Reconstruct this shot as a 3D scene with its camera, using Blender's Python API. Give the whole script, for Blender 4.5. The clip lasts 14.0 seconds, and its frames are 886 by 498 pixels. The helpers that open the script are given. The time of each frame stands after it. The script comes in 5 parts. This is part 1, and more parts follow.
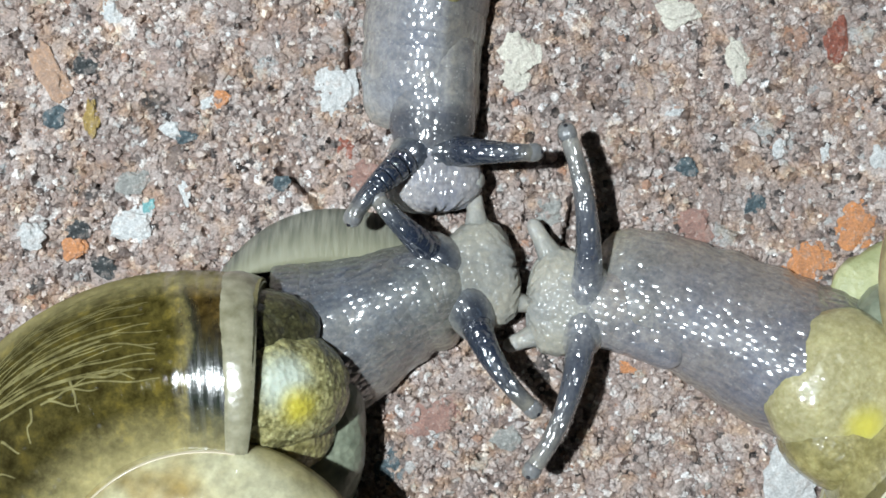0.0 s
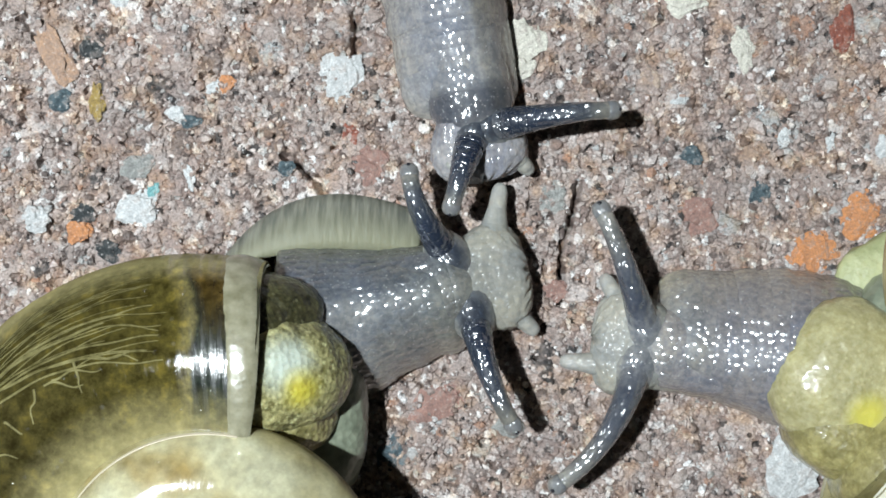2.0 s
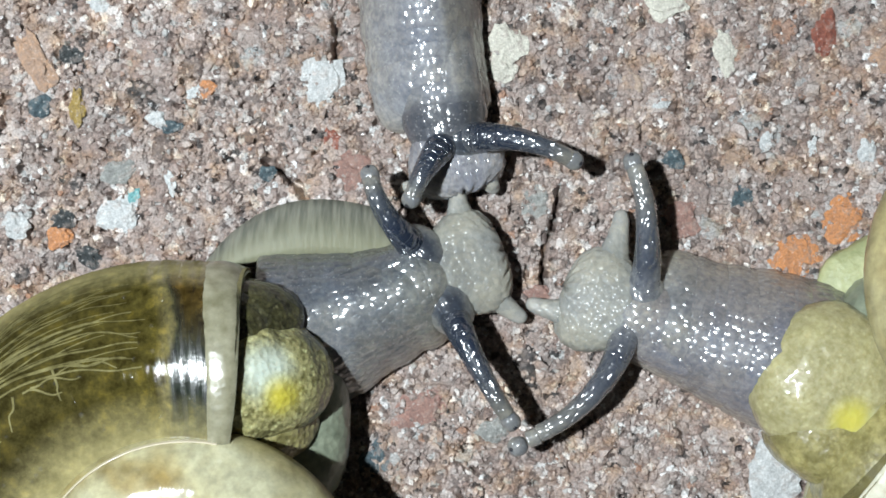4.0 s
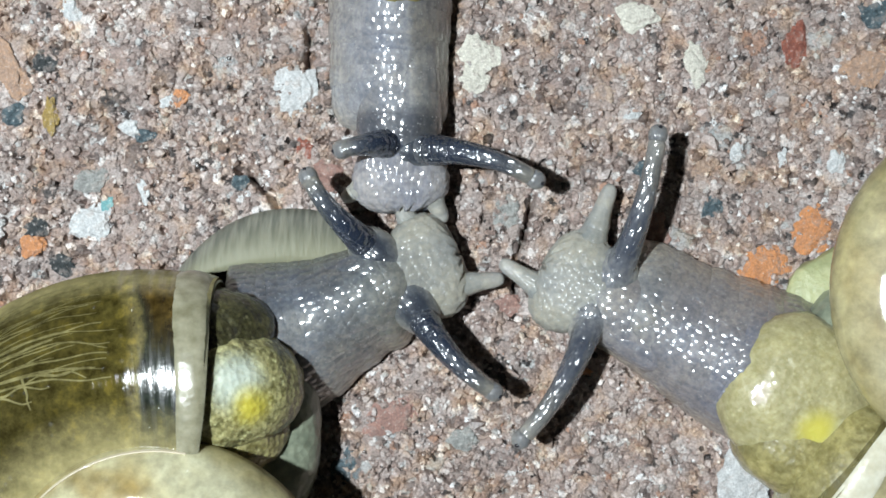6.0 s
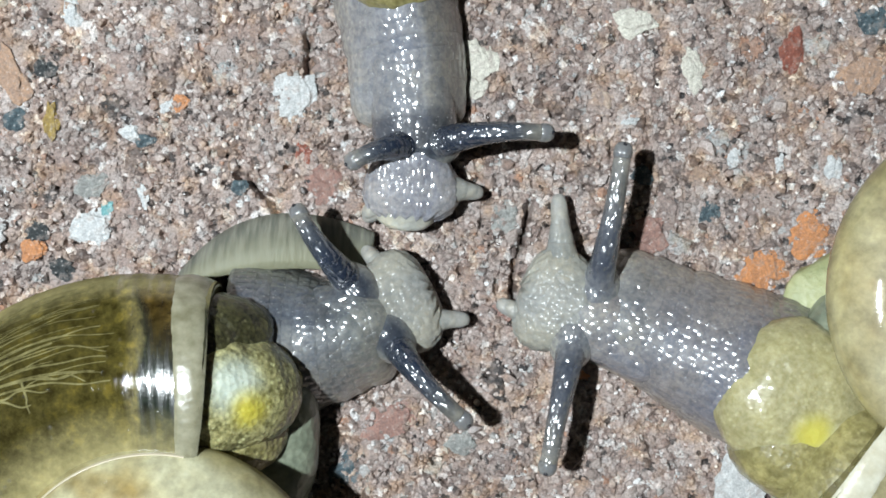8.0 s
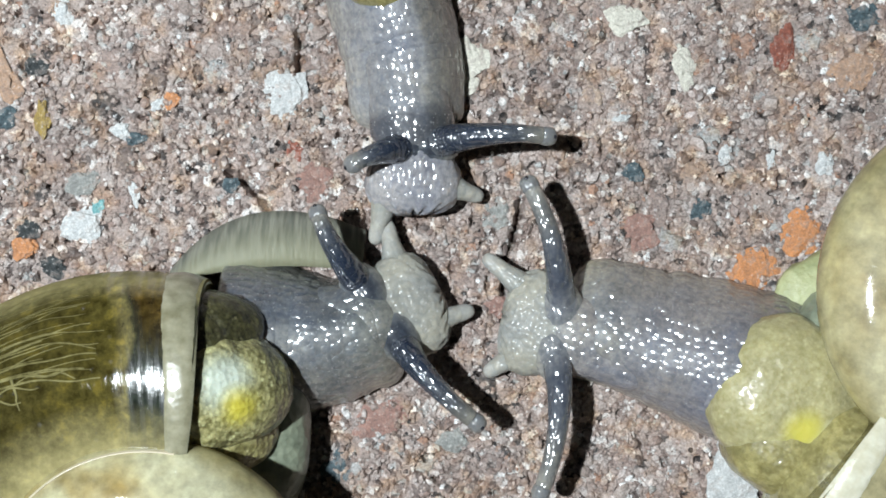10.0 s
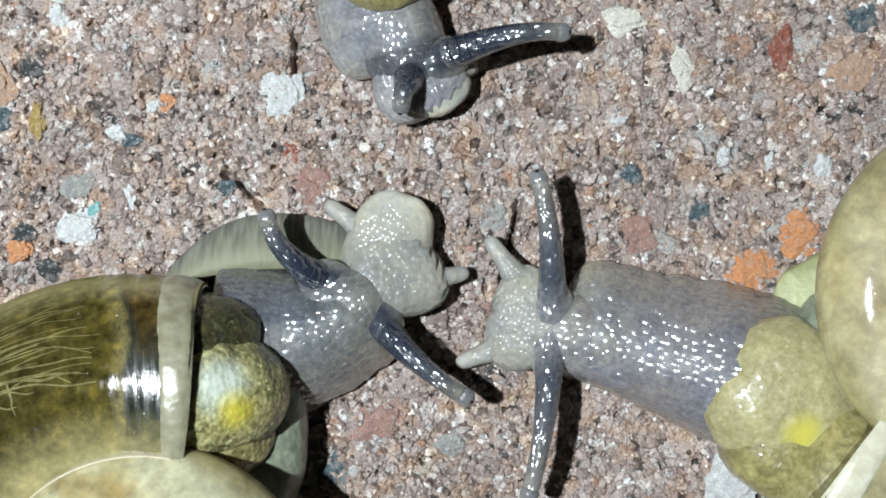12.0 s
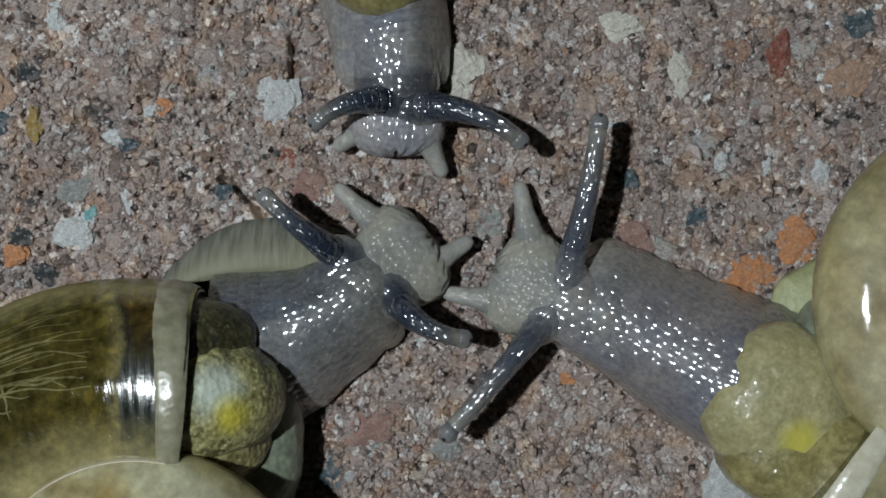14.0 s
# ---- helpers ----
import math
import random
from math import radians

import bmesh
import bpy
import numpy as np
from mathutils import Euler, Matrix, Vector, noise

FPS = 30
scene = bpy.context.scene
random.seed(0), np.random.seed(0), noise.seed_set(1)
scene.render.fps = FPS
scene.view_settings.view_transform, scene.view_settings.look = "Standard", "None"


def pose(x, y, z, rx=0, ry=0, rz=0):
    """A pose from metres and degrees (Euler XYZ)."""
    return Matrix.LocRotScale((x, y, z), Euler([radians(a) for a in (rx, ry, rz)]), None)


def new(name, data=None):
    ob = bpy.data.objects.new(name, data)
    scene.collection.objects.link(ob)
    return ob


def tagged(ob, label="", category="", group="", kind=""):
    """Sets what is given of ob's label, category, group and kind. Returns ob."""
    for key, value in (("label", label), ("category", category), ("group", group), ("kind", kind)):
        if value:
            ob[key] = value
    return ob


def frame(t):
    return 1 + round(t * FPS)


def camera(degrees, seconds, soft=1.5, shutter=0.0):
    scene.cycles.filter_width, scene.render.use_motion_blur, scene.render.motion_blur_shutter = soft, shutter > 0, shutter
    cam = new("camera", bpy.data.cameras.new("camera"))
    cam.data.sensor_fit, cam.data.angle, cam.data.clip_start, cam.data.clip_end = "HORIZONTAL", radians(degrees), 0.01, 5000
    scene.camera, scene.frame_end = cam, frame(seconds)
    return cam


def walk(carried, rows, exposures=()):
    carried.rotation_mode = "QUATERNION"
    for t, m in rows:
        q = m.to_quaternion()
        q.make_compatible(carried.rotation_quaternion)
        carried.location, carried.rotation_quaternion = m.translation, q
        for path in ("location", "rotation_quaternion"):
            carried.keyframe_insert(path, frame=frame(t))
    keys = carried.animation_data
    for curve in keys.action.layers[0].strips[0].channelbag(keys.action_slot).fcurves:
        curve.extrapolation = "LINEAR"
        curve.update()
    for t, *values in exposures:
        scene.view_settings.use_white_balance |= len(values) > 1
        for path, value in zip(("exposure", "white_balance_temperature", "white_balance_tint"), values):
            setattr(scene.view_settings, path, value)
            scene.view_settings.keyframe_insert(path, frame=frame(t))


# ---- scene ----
# Three land snails meeting head to head on rough concrete, lit by a small hand lamp at night.
# Lengths below are in millimetres and go into the scene as metres by MM.
MM = 0.001
cam = camera(40, 14.0, soft=1.75)
walk(cam, [
    (0, pose(0.00000, -0.00000, 0.06870, 0.003, 0.018, -0.000)),
    (0.5, pose(0.00005, -0.00024, 0.06856, 0.090, 0.047, -0.014)),
    (1, pose(0.00072, -0.00023, 0.06848, 0.052, -0.039, 0.008)),
    (1.5, pose(0.00022, -0.00045, 0.06851, 0.140, 0.201, 0.273)),
    (2, pose(0.00005, -0.00074, 0.06871, -0.020, 0.247, 0.478)),
    (2.5, pose(0.00124, -0.00035, 0.06842, 0.007, 0.053, 0.386)),
    (2.7, pose(0.00065, -0.00044, 0.06827, 0.124, 0.063, 0.238)),
    (5, pose(0.00122, -0.00025, 0.06872, -0.184, -0.294, 0.356)),
    (5.5, pose(0.00222, 0.00020, 0.06858, 0.011, -0.449, 0.327)),
    (6, pose(0.00203, 0.00044, 0.06890, -0.315, -0.276, 0.512)),
    (6.5, pose(0.00182, 0.00028, 0.06883, 0.073, -0.253, 0.453)),
    (7, pose(0.00213, 0.00025, 0.06901, -0.160, -0.353, 0.554)),
    (7.5, pose(0.00218, 0.00076, 0.06908, -0.309, -0.237, 0.528)),
    (7.7, pose(0.00227, 0.00050, 0.06919, -0.098, -0.119, 0.581)),
    (9.8, pose(0.00252, 0.00014, 0.06917, 0.074, -0.047, 0.515)),
    (10, pose(0.00286, 0.00002, 0.06915, 0.139, -0.083, 0.461)),
    (10.5, pose(0.00247, 0.00043, 0.06910, -0.115, 0.132, 0.419)),
    (11, pose(0.00140, -0.00008, 0.06912, 0.041, 0.470, 0.670)),
    (11.5, pose(0.00224, 0.00044, 0.06891, -0.177, 0.108, 0.490)),
    (12, pose(0.00278, 0.00042, 0.06887, -0.092, -0.271, 0.407)),
    (12.5, pose(0.00290, 0.00022, 0.06899, -0.037, 0.009, 0.511)),
    (13, pose(0.00219, 0.00055, 0.06870, 0.099, -0.034, 0.468)),
    (13.5, pose(0.00231, 0.00039, 0.06900, -0.029, -0.100, 0.652)),
    (14, pose(0.00318, 0.00040, 0.06878, 0.162, -0.092, 0.513)),
], exposures=[(0, 0.0), (13.1, 0.0), (13.5, -0.27), (14, -1.17)])

# ---- light: one small bright lamp beside the lens, dark night around ----
world = bpy.data.worlds.new("night")
scene.world = world
world.use_nodes = True
world.node_tree.nodes["Background"].inputs["Color"].default_value = (0.75, 0.85, 1.0, 1)
world.node_tree.nodes["Background"].inputs["Strength"].default_value = 0.010
lamp_data = bpy.data.lights.new("torch", "POINT")
lamp_data.energy = 2.43
lamp_data.color = (0.875, 0.96, 1.0)
lamp_data.shadow_soft_size = 0.003
lamp = new("torch", lamp_data)
lamp.location = (-0.058, 0.007, 0.166)


# ---- materials ----
class Nodes:
    """A material and short ways to wire it."""

    def __init__(self, name):
        self.m = bpy.data.materials.new(name)
        self.m.use_nodes = True
        self.t = self.m.node_tree
        self.p = self.t.nodes["Principled BSDF"]
        self.coord = self.t.nodes.new("ShaderNodeTexCoord").outputs["Object"]

    def node(self, kind, **given):
        n = self.t.nodes.new(kind)
        for k, v in given.items():
            n.inputs[k.replace("_", " ")].default_value = v
        return n

    def link(self, a, b):
        self.t.links.new(a, b)
        return b

    def stretch(self, x, y, z):
        n = self.node("ShaderNodeMapping", Scale=(x, y, z))
        self.link(self.coord, n.inputs["Vector"])
        return n.outputs["Vector"]

    def noise(self, size, detail=4.0, rough=0.6, vector=None):
        n = self.node("ShaderNodeTexNoise", Scale=1.0 / (size * MM), Detail=detail, Roughness=rough)
        self.link(vector or self.coord, n.inputs["Vector"])
        return n.outputs["Fac"]

    def cells(self, size, feature="F1", output="Distance", vector=None, smooth=0.4):
        n = self.t.nodes.new("ShaderNodeTexVoronoi")
        n.feature = feature
        n.inputs["Scale"].default_value = 1.0 / (size * MM)
        if feature == "SMOOTH_F1":
            n.inputs["Smoothness"].default_value = smooth
        self.link(vector or self.coord, n.inputs["Vector"])
        return n.outputs[output]

    def rest(self):
        """Lays textures along the limb at rest, so that they run on from piece to piece."""
        n = self.t.nodes.new("ShaderNodeAttribute")
        n.attribute_name = "rest"
        self.coord = n.outputs["Vector"]

    def attribute(self, name):
        n = self.t.nodes.new("ShaderNodeAttribute")
        n.attribute_name = name
        return n.outputs["Fac"]

    def island(self):
        return self.t.nodes.new("ShaderNodeNewGeometry").outputs["Random Per Island"]

    def chance(self):
        return self.t.nodes.new("ShaderNodeObjectInfo").outputs["Random"]

    def ramp(self, fac, stops, hard=False):
        n = self.t.nodes.new("ShaderNodeValToRGB")
        n.color_ramp.interpolation = "CONSTANT" if hard else "LINEAR"
        e = n.color_ramp.elements
        while len(e) < len(stops):
            e.new(0.5)
        for i, (pos, colour) in enumerate(stops):
            e[i].position = pos
            e[i].color = (*colour, 1) if len(colour) == 3 else colour
        self.link(fac, n.inputs["Fac"])
        return n.outputs["Color"]

    def mix(self, a, b, fac, mode="MIX"):
        n = self.t.nodes.new("ShaderNodeMix")
        n.data_type, n.blend_type = "RGBA", mode
        for socket, value in ((n.inputs[6], a), (n.inputs[7], b), (n.inputs[0], fac)):
            if isinstance(value, (int, float)):
                socket.default_value = value
            elif isinstance(value, tuple):
                socket.default_value = (*value, 1)
            else:
                self.link(value, socket)
        return n.outputs[2]

    def maths(self, op, a, b):
        n = self.t.nodes.new("ShaderNodeMath")
        n.operation = op
        for socket, value in zip(n.inputs, (a, b)):
            if isinstance(value, (int, float)):
                socket.default_value = value
            else:
                self.link(value, socket)
        return n.outputs[0]

    def near(self, x, y, z, r):
        """1 at a point of the object's space (mm), falling to 0 at r mm from it."""
        n = self.t.nodes.new("ShaderNodeVectorMath")
        n.operation = "DISTANCE"
        self.link(self.coord, n.inputs[0])
        n.inputs[1].default_value = (x * MM, y * MM, z * MM)
        far = self.t.nodes.new("ShaderNodeMapRange")
        far.interpolation_type = "SMOOTHSTEP"
        far.inputs["From Min"].default_value, far.inputs["From Max"].default_value = r * MM, 0.25 * r * MM
        self.link(n.outputs["Value"], far.inputs["Value"])
        return far.outputs["Result"]

    def bump(self, height, depth, before=None, strength=1.0):
        n = self.node("ShaderNodeBump", Strength=strength, Distance=depth * MM)
        self.link(height, n.inputs["Height"])
        if before:
            self.link(before, n.inputs["Normal"])
        return n.outputs["Normal"]

    def done(self, colour, normal=None, rough=0.5, coat=0.0, coat_rough=0.05, spec=0.5, soft=0.0, reach=0.6):
        p = self.p
        if isinstance(colour, tuple):
            p.inputs["Base Color"].default_value = (*colour, 1)
        else:
            self.link(colour, p.inputs["Base Color"])
        if isinstance(rough, (int, float)):
            p.inputs["Roughness"].default_value = rough
        else:
            self.link(rough, p.inputs["Roughness"])
        p.inputs["Specular IOR Level"].default_value = spec
        p.inputs["Coat Weight"].default_value = coat
        p.inputs["Coat Roughness"].default_value = coat_rough
        if normal:
            self.link(normal, p.inputs["Normal"])
            if coat:
                self.link(normal, p.inputs["Coat Normal"])
        if soft:
            p.inputs["Subsurface Weight"].default_value = soft
            p.inputs["Subsurface Radius"].default_value = (1.0, 0.8, 0.65)
            p.inputs["Subsurface Scale"].default_value = reach * MM
        return self.m


def skin(name, stops, dots=0.47, depth=0.085, rough=0.155, coat=1.0, soft=0.4, mottle=0.5, stretch=(0.7, 1, 1), flecks=0.75, fleck_size=0.19, gloss=1.75, grain=0.85, flank=None, wart=1.0, smooth=False):
    """Wet, finely warted snail skin; its colour runs along the limb."""
    n = Nodes(name)
    n.rest()
    colour = n.ramp(n.attribute("along"), stops)
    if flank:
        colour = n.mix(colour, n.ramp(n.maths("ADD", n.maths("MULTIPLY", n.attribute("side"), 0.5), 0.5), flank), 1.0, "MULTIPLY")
    blotch = n.ramp(n.noise(1.1, 5), [(0.3, (0.62, 0.62, 0.62)), (0.7, (1.25, 1.25, 1.25))])
    colour = n.mix(colour, blotch, mottle, "MULTIPLY")
    tone = n.ramp(n.noise(3.2, 4), [(0.3, (0.80, 0.86, 0.98)), (0.5, (1, 1, 1)), (0.7, (1.28, 1.22, 1.10))])
    colour = n.mix(colour, tone, 0.8, "MULTIPLY")
    fine = n.ramp(n.noise(0.3, 4, 0.65), [(0.36, (0.72, 0.74, 0.80)), (0.5, (1, 1, 1)), (0.64, (1.3, 1.27, 1.2))])
    colour = n.mix(colour, fine, grain, "MULTIPLY")
    fleck = n.ramp(n.cells(fleck_size), [(0.14, (1, 1, 1)), (0.32, (0, 0, 0))])
    pick = n.ramp(n.noise(0.35, 2), [(0.48, (0, 0, 0)), (0.66, (flecks, flecks, flecks))])
    colour = n.mix(colour, (0.40, 0.40, 0.385), n.mix(fleck, pick, 1.0, "MULTIPLY"))
    wide = n.stretch(*stretch)
    warts = n.cells(dots, "SMOOTH_F1" if smooth else "F1", vector=wide, smooth=0.5)
    normal = n.bump(n.noise(1.2, 3), 0.08)
    height = n.maths("SUBTRACT", 1.0, n.maths("MULTIPLY", warts, warts))
    made = n.done(colour, n.bump(height, depth * dots * 0.5, normal), 0.5, coat, rough, 0.25, soft)
    n.p.inputs["Coat IOR"].default_value = gloss
    n.link(n.bump(height, wart * depth * dots / 0.34, normal), n.p.inputs["Coat Normal"])
    return made


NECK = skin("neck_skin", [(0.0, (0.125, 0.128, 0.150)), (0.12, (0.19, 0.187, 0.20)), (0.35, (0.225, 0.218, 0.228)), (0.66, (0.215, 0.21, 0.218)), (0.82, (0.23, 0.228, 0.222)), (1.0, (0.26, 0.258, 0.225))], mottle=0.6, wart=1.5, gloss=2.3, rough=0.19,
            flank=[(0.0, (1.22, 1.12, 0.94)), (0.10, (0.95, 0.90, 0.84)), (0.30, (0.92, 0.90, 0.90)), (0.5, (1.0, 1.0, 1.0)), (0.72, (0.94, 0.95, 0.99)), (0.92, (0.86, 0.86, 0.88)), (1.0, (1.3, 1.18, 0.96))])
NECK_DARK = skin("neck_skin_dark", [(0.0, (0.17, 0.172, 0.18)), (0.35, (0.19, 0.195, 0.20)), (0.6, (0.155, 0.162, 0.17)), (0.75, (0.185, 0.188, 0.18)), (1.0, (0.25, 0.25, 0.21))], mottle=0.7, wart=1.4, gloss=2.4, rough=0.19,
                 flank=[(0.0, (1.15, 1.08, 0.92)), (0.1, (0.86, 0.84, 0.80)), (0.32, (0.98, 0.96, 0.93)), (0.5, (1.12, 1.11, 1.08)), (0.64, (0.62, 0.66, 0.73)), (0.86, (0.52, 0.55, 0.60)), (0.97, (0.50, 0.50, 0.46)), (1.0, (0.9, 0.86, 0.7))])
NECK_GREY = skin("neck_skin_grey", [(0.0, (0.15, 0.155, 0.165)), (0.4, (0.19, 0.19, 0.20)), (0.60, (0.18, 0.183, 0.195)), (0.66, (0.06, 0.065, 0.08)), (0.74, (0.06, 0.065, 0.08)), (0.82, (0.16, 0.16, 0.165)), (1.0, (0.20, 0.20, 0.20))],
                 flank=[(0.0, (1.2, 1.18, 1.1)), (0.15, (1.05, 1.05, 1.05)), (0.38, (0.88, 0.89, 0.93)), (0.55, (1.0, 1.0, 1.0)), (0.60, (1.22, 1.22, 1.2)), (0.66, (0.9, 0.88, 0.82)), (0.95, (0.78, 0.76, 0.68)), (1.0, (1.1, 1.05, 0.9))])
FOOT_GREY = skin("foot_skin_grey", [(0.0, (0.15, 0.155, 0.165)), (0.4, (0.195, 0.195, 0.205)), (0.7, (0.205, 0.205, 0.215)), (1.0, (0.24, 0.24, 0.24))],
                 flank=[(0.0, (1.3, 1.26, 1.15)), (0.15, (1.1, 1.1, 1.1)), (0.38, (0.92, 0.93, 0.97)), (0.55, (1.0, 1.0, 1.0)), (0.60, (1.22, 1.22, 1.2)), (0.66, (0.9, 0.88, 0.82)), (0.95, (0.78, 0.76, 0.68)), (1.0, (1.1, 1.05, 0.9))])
STALK = skin("stalk_skin", [(0.0, (0.16, 0.163, 0.165)), (0.07, (0.07, 0.075, 0.085)), (0.17, (0.012, 0.018, 0.032)), (0.45, (0.014, 0.022, 0.040)), (0.8, (0.05, 0.057, 0.07)), (1.0, (0.17, 0.167, 0.155))], dots=0.40, depth=0.13, soft=0.0, flecks=0.05, rough=0.18, gloss=2.4, wart=1.7, smooth=True)
STALK_PALE = skin("stalk_skin_pale", [(0.0, (0.20, 0.20, 0.205)), (0.10, (0.13, 0.135, 0.15)), (0.25, (0.05, 0.058, 0.077)), (0.5, (0.06, 0.068, 0.087)), (0.85, (0.13, 0.132, 0.133)), (1.0, (0.24, 0.233, 0.21))], dots=0.40, depth=0.13, soft=0.0, flecks=0.05, rough=0.18, gloss=2.4, wart=1.7, smooth=True)
SNOUT = skin("snout_skin", [(0.0, (0.19, 0.192, 0.18)), (0.35, (0.232, 0.230, 0.205)), (1.0, (0.27, 0.264, 0.235))], dots=0.34, depth=0.17, stretch=(1, 1, 1), coat=0.35, flecks=0.95, fleck_size=0.24, rough=0.22, grain=0.4, mottle=0.35, gloss=1.45, wart=0.65)
SNOUT_GREY = skin("snout_skin_grey", [(0.0, (0.185, 0.185, 0.205)), (1.0, (0.265, 0.26, 0.275))], dots=0.32, depth=0.14, stretch=(0.45, 1, 1))
FEELER = skin("feeler_skin", [(0.0, (0.21, 0.21, 0.185)), (0.5, (0.25, 0.247, 0.22)), (1.0, (0.29, 0.285, 0.265))], dots=0.3, depth=0.10, mottle=0.3, coat=0.2, rough=0.25, grain=0.4)
TIP = skin("stalk_tip_skin", [(0.0, (0.14, 0.142, 0.145)), (1.0, (0.19, 0.188, 0.18))], dots=0.3, depth=0.08, mottle=0.3, coat=0.6, rough=0.2, grain=0.4)
LIP = skin("lip_skin", [(0.0, (0.21, 0.21, 0.185)), (0.5, (0.25, 0.247, 0.215)), (0.8, (0.38, 0.37, 0.315)), (1.0, (0.55, 0.53, 0.45))], dots=0.34, depth=0.10, mottle=0.3, coat=0.4, rough=0.18, flecks=0.8, fleck_size=0.24, grain=0.4, stretch=(1, 1, 1))


MOUND = skin("stalk_root_dark", [(0.0, (0.018, 0.024, 0.038)), (0.45, (0.03, 0.037, 0.05)), (0.75, (0.11, 0.115, 0.12)), (1.0, (0.19, 0.19, 0.18))], flecks=0.3)
MOUND_PALE = skin("stalk_root_pale", [(0.0, (0.10, 0.105, 0.12)), (0.5, (0.16, 0.163, 0.17)), (1.0, (0.23, 0.228, 0.215))])


def eye_black():
    return Nodes("eye_black").done((0.02, 0.02, 0.025), rough=0.15)


def lobe_skin(name, dark, light, spots, blotch=0.8, warty=1.0):
    """Speckled olive mantle skin, with pale blue and yellow patches."""
    n = Nodes(name)
    grain = n.ramp(n.noise(0.42, 6, 0.75), [(0.38, dark), (0.62, light)])
    colour = n.mix(grain, n.ramp(n.noise(1.6, 3), [(0.35, (0.55, 0.55, 0.5)), (0.7, (1.2, 1.2, 1.1))]), blotch, "MULTIPLY")
    fleck = n.mix(n.ramp(n.cells(0.34), [(0.16, (0.85 * warty, 0.85 * warty, 0.85 * warty)), (0.34, (0, 0, 0))]), n.ramp(n.noise(1.2, 3), [(0.44, (0, 0, 0)), (0.56, (1, 1, 1))]), 1.0, "MULTIPLY")
    colour = n.mix(colour, tuple(min(0.6, c * 1.35 + 0.02) for c in light), fleck)
    for x, y, z, r, tint in spots:
        colour = n.mix(colour, tint, n.near(x, y, z, r))
    normal = n.bump(n.noise(0.7, 4, 0.6), 0.05)
    normal = n.bump(n.cells(0.30, "SMOOTH_F1"), 0.075 * warty, normal)
    made = n.done(colour, normal, 0.45, 0.8, 0.05, 0.3, 0.3)
    n.link(n.bump(n.noise(0.85, 3), 0.11, n.bump(n.cells(0.34), 0.02 * warty)), n.p.inputs["Coat Normal"])
    return made


LOBE = lobe_skin("mantle_lobe_skin", (0.13, 0.12, 0.045), (0.46, 0.43, 0.22), [(1.6, 0.6, 3.2, 2.0, (0.48, 0.53, 0.45)), (2.3, -0.5, 3.0, 1.5, (0.46, 0.40, 0.05))])
LOBE_PALE = lobe_skin("mantle_lobe_skin_pale", (0.31, 0.28, 0.135), (0.42, 0.385, 0.225), [(-2.9, 1.3, 1.8, 2.0, (0.50, 0.54, 0.44)), (-1.2, 1.15, 2.2, 1.6, (0.50, 0.45, 0.09))], 0.45, 0.4)
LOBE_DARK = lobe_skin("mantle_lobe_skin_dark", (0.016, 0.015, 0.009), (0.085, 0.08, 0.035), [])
LOBE_PLAIN = lobe_skin("mantle_lobe_skin_plain", (0.16, 0.14, 0.05), (0.36, 0.33, 0.16), [])
LOBE_TAN = lobe_skin("mantle_lobe_skin_tan", (0.22, 0.19, 0.075), (0.36, 0.32, 0.15), [], warty=0.4)
EYE = eye_black()


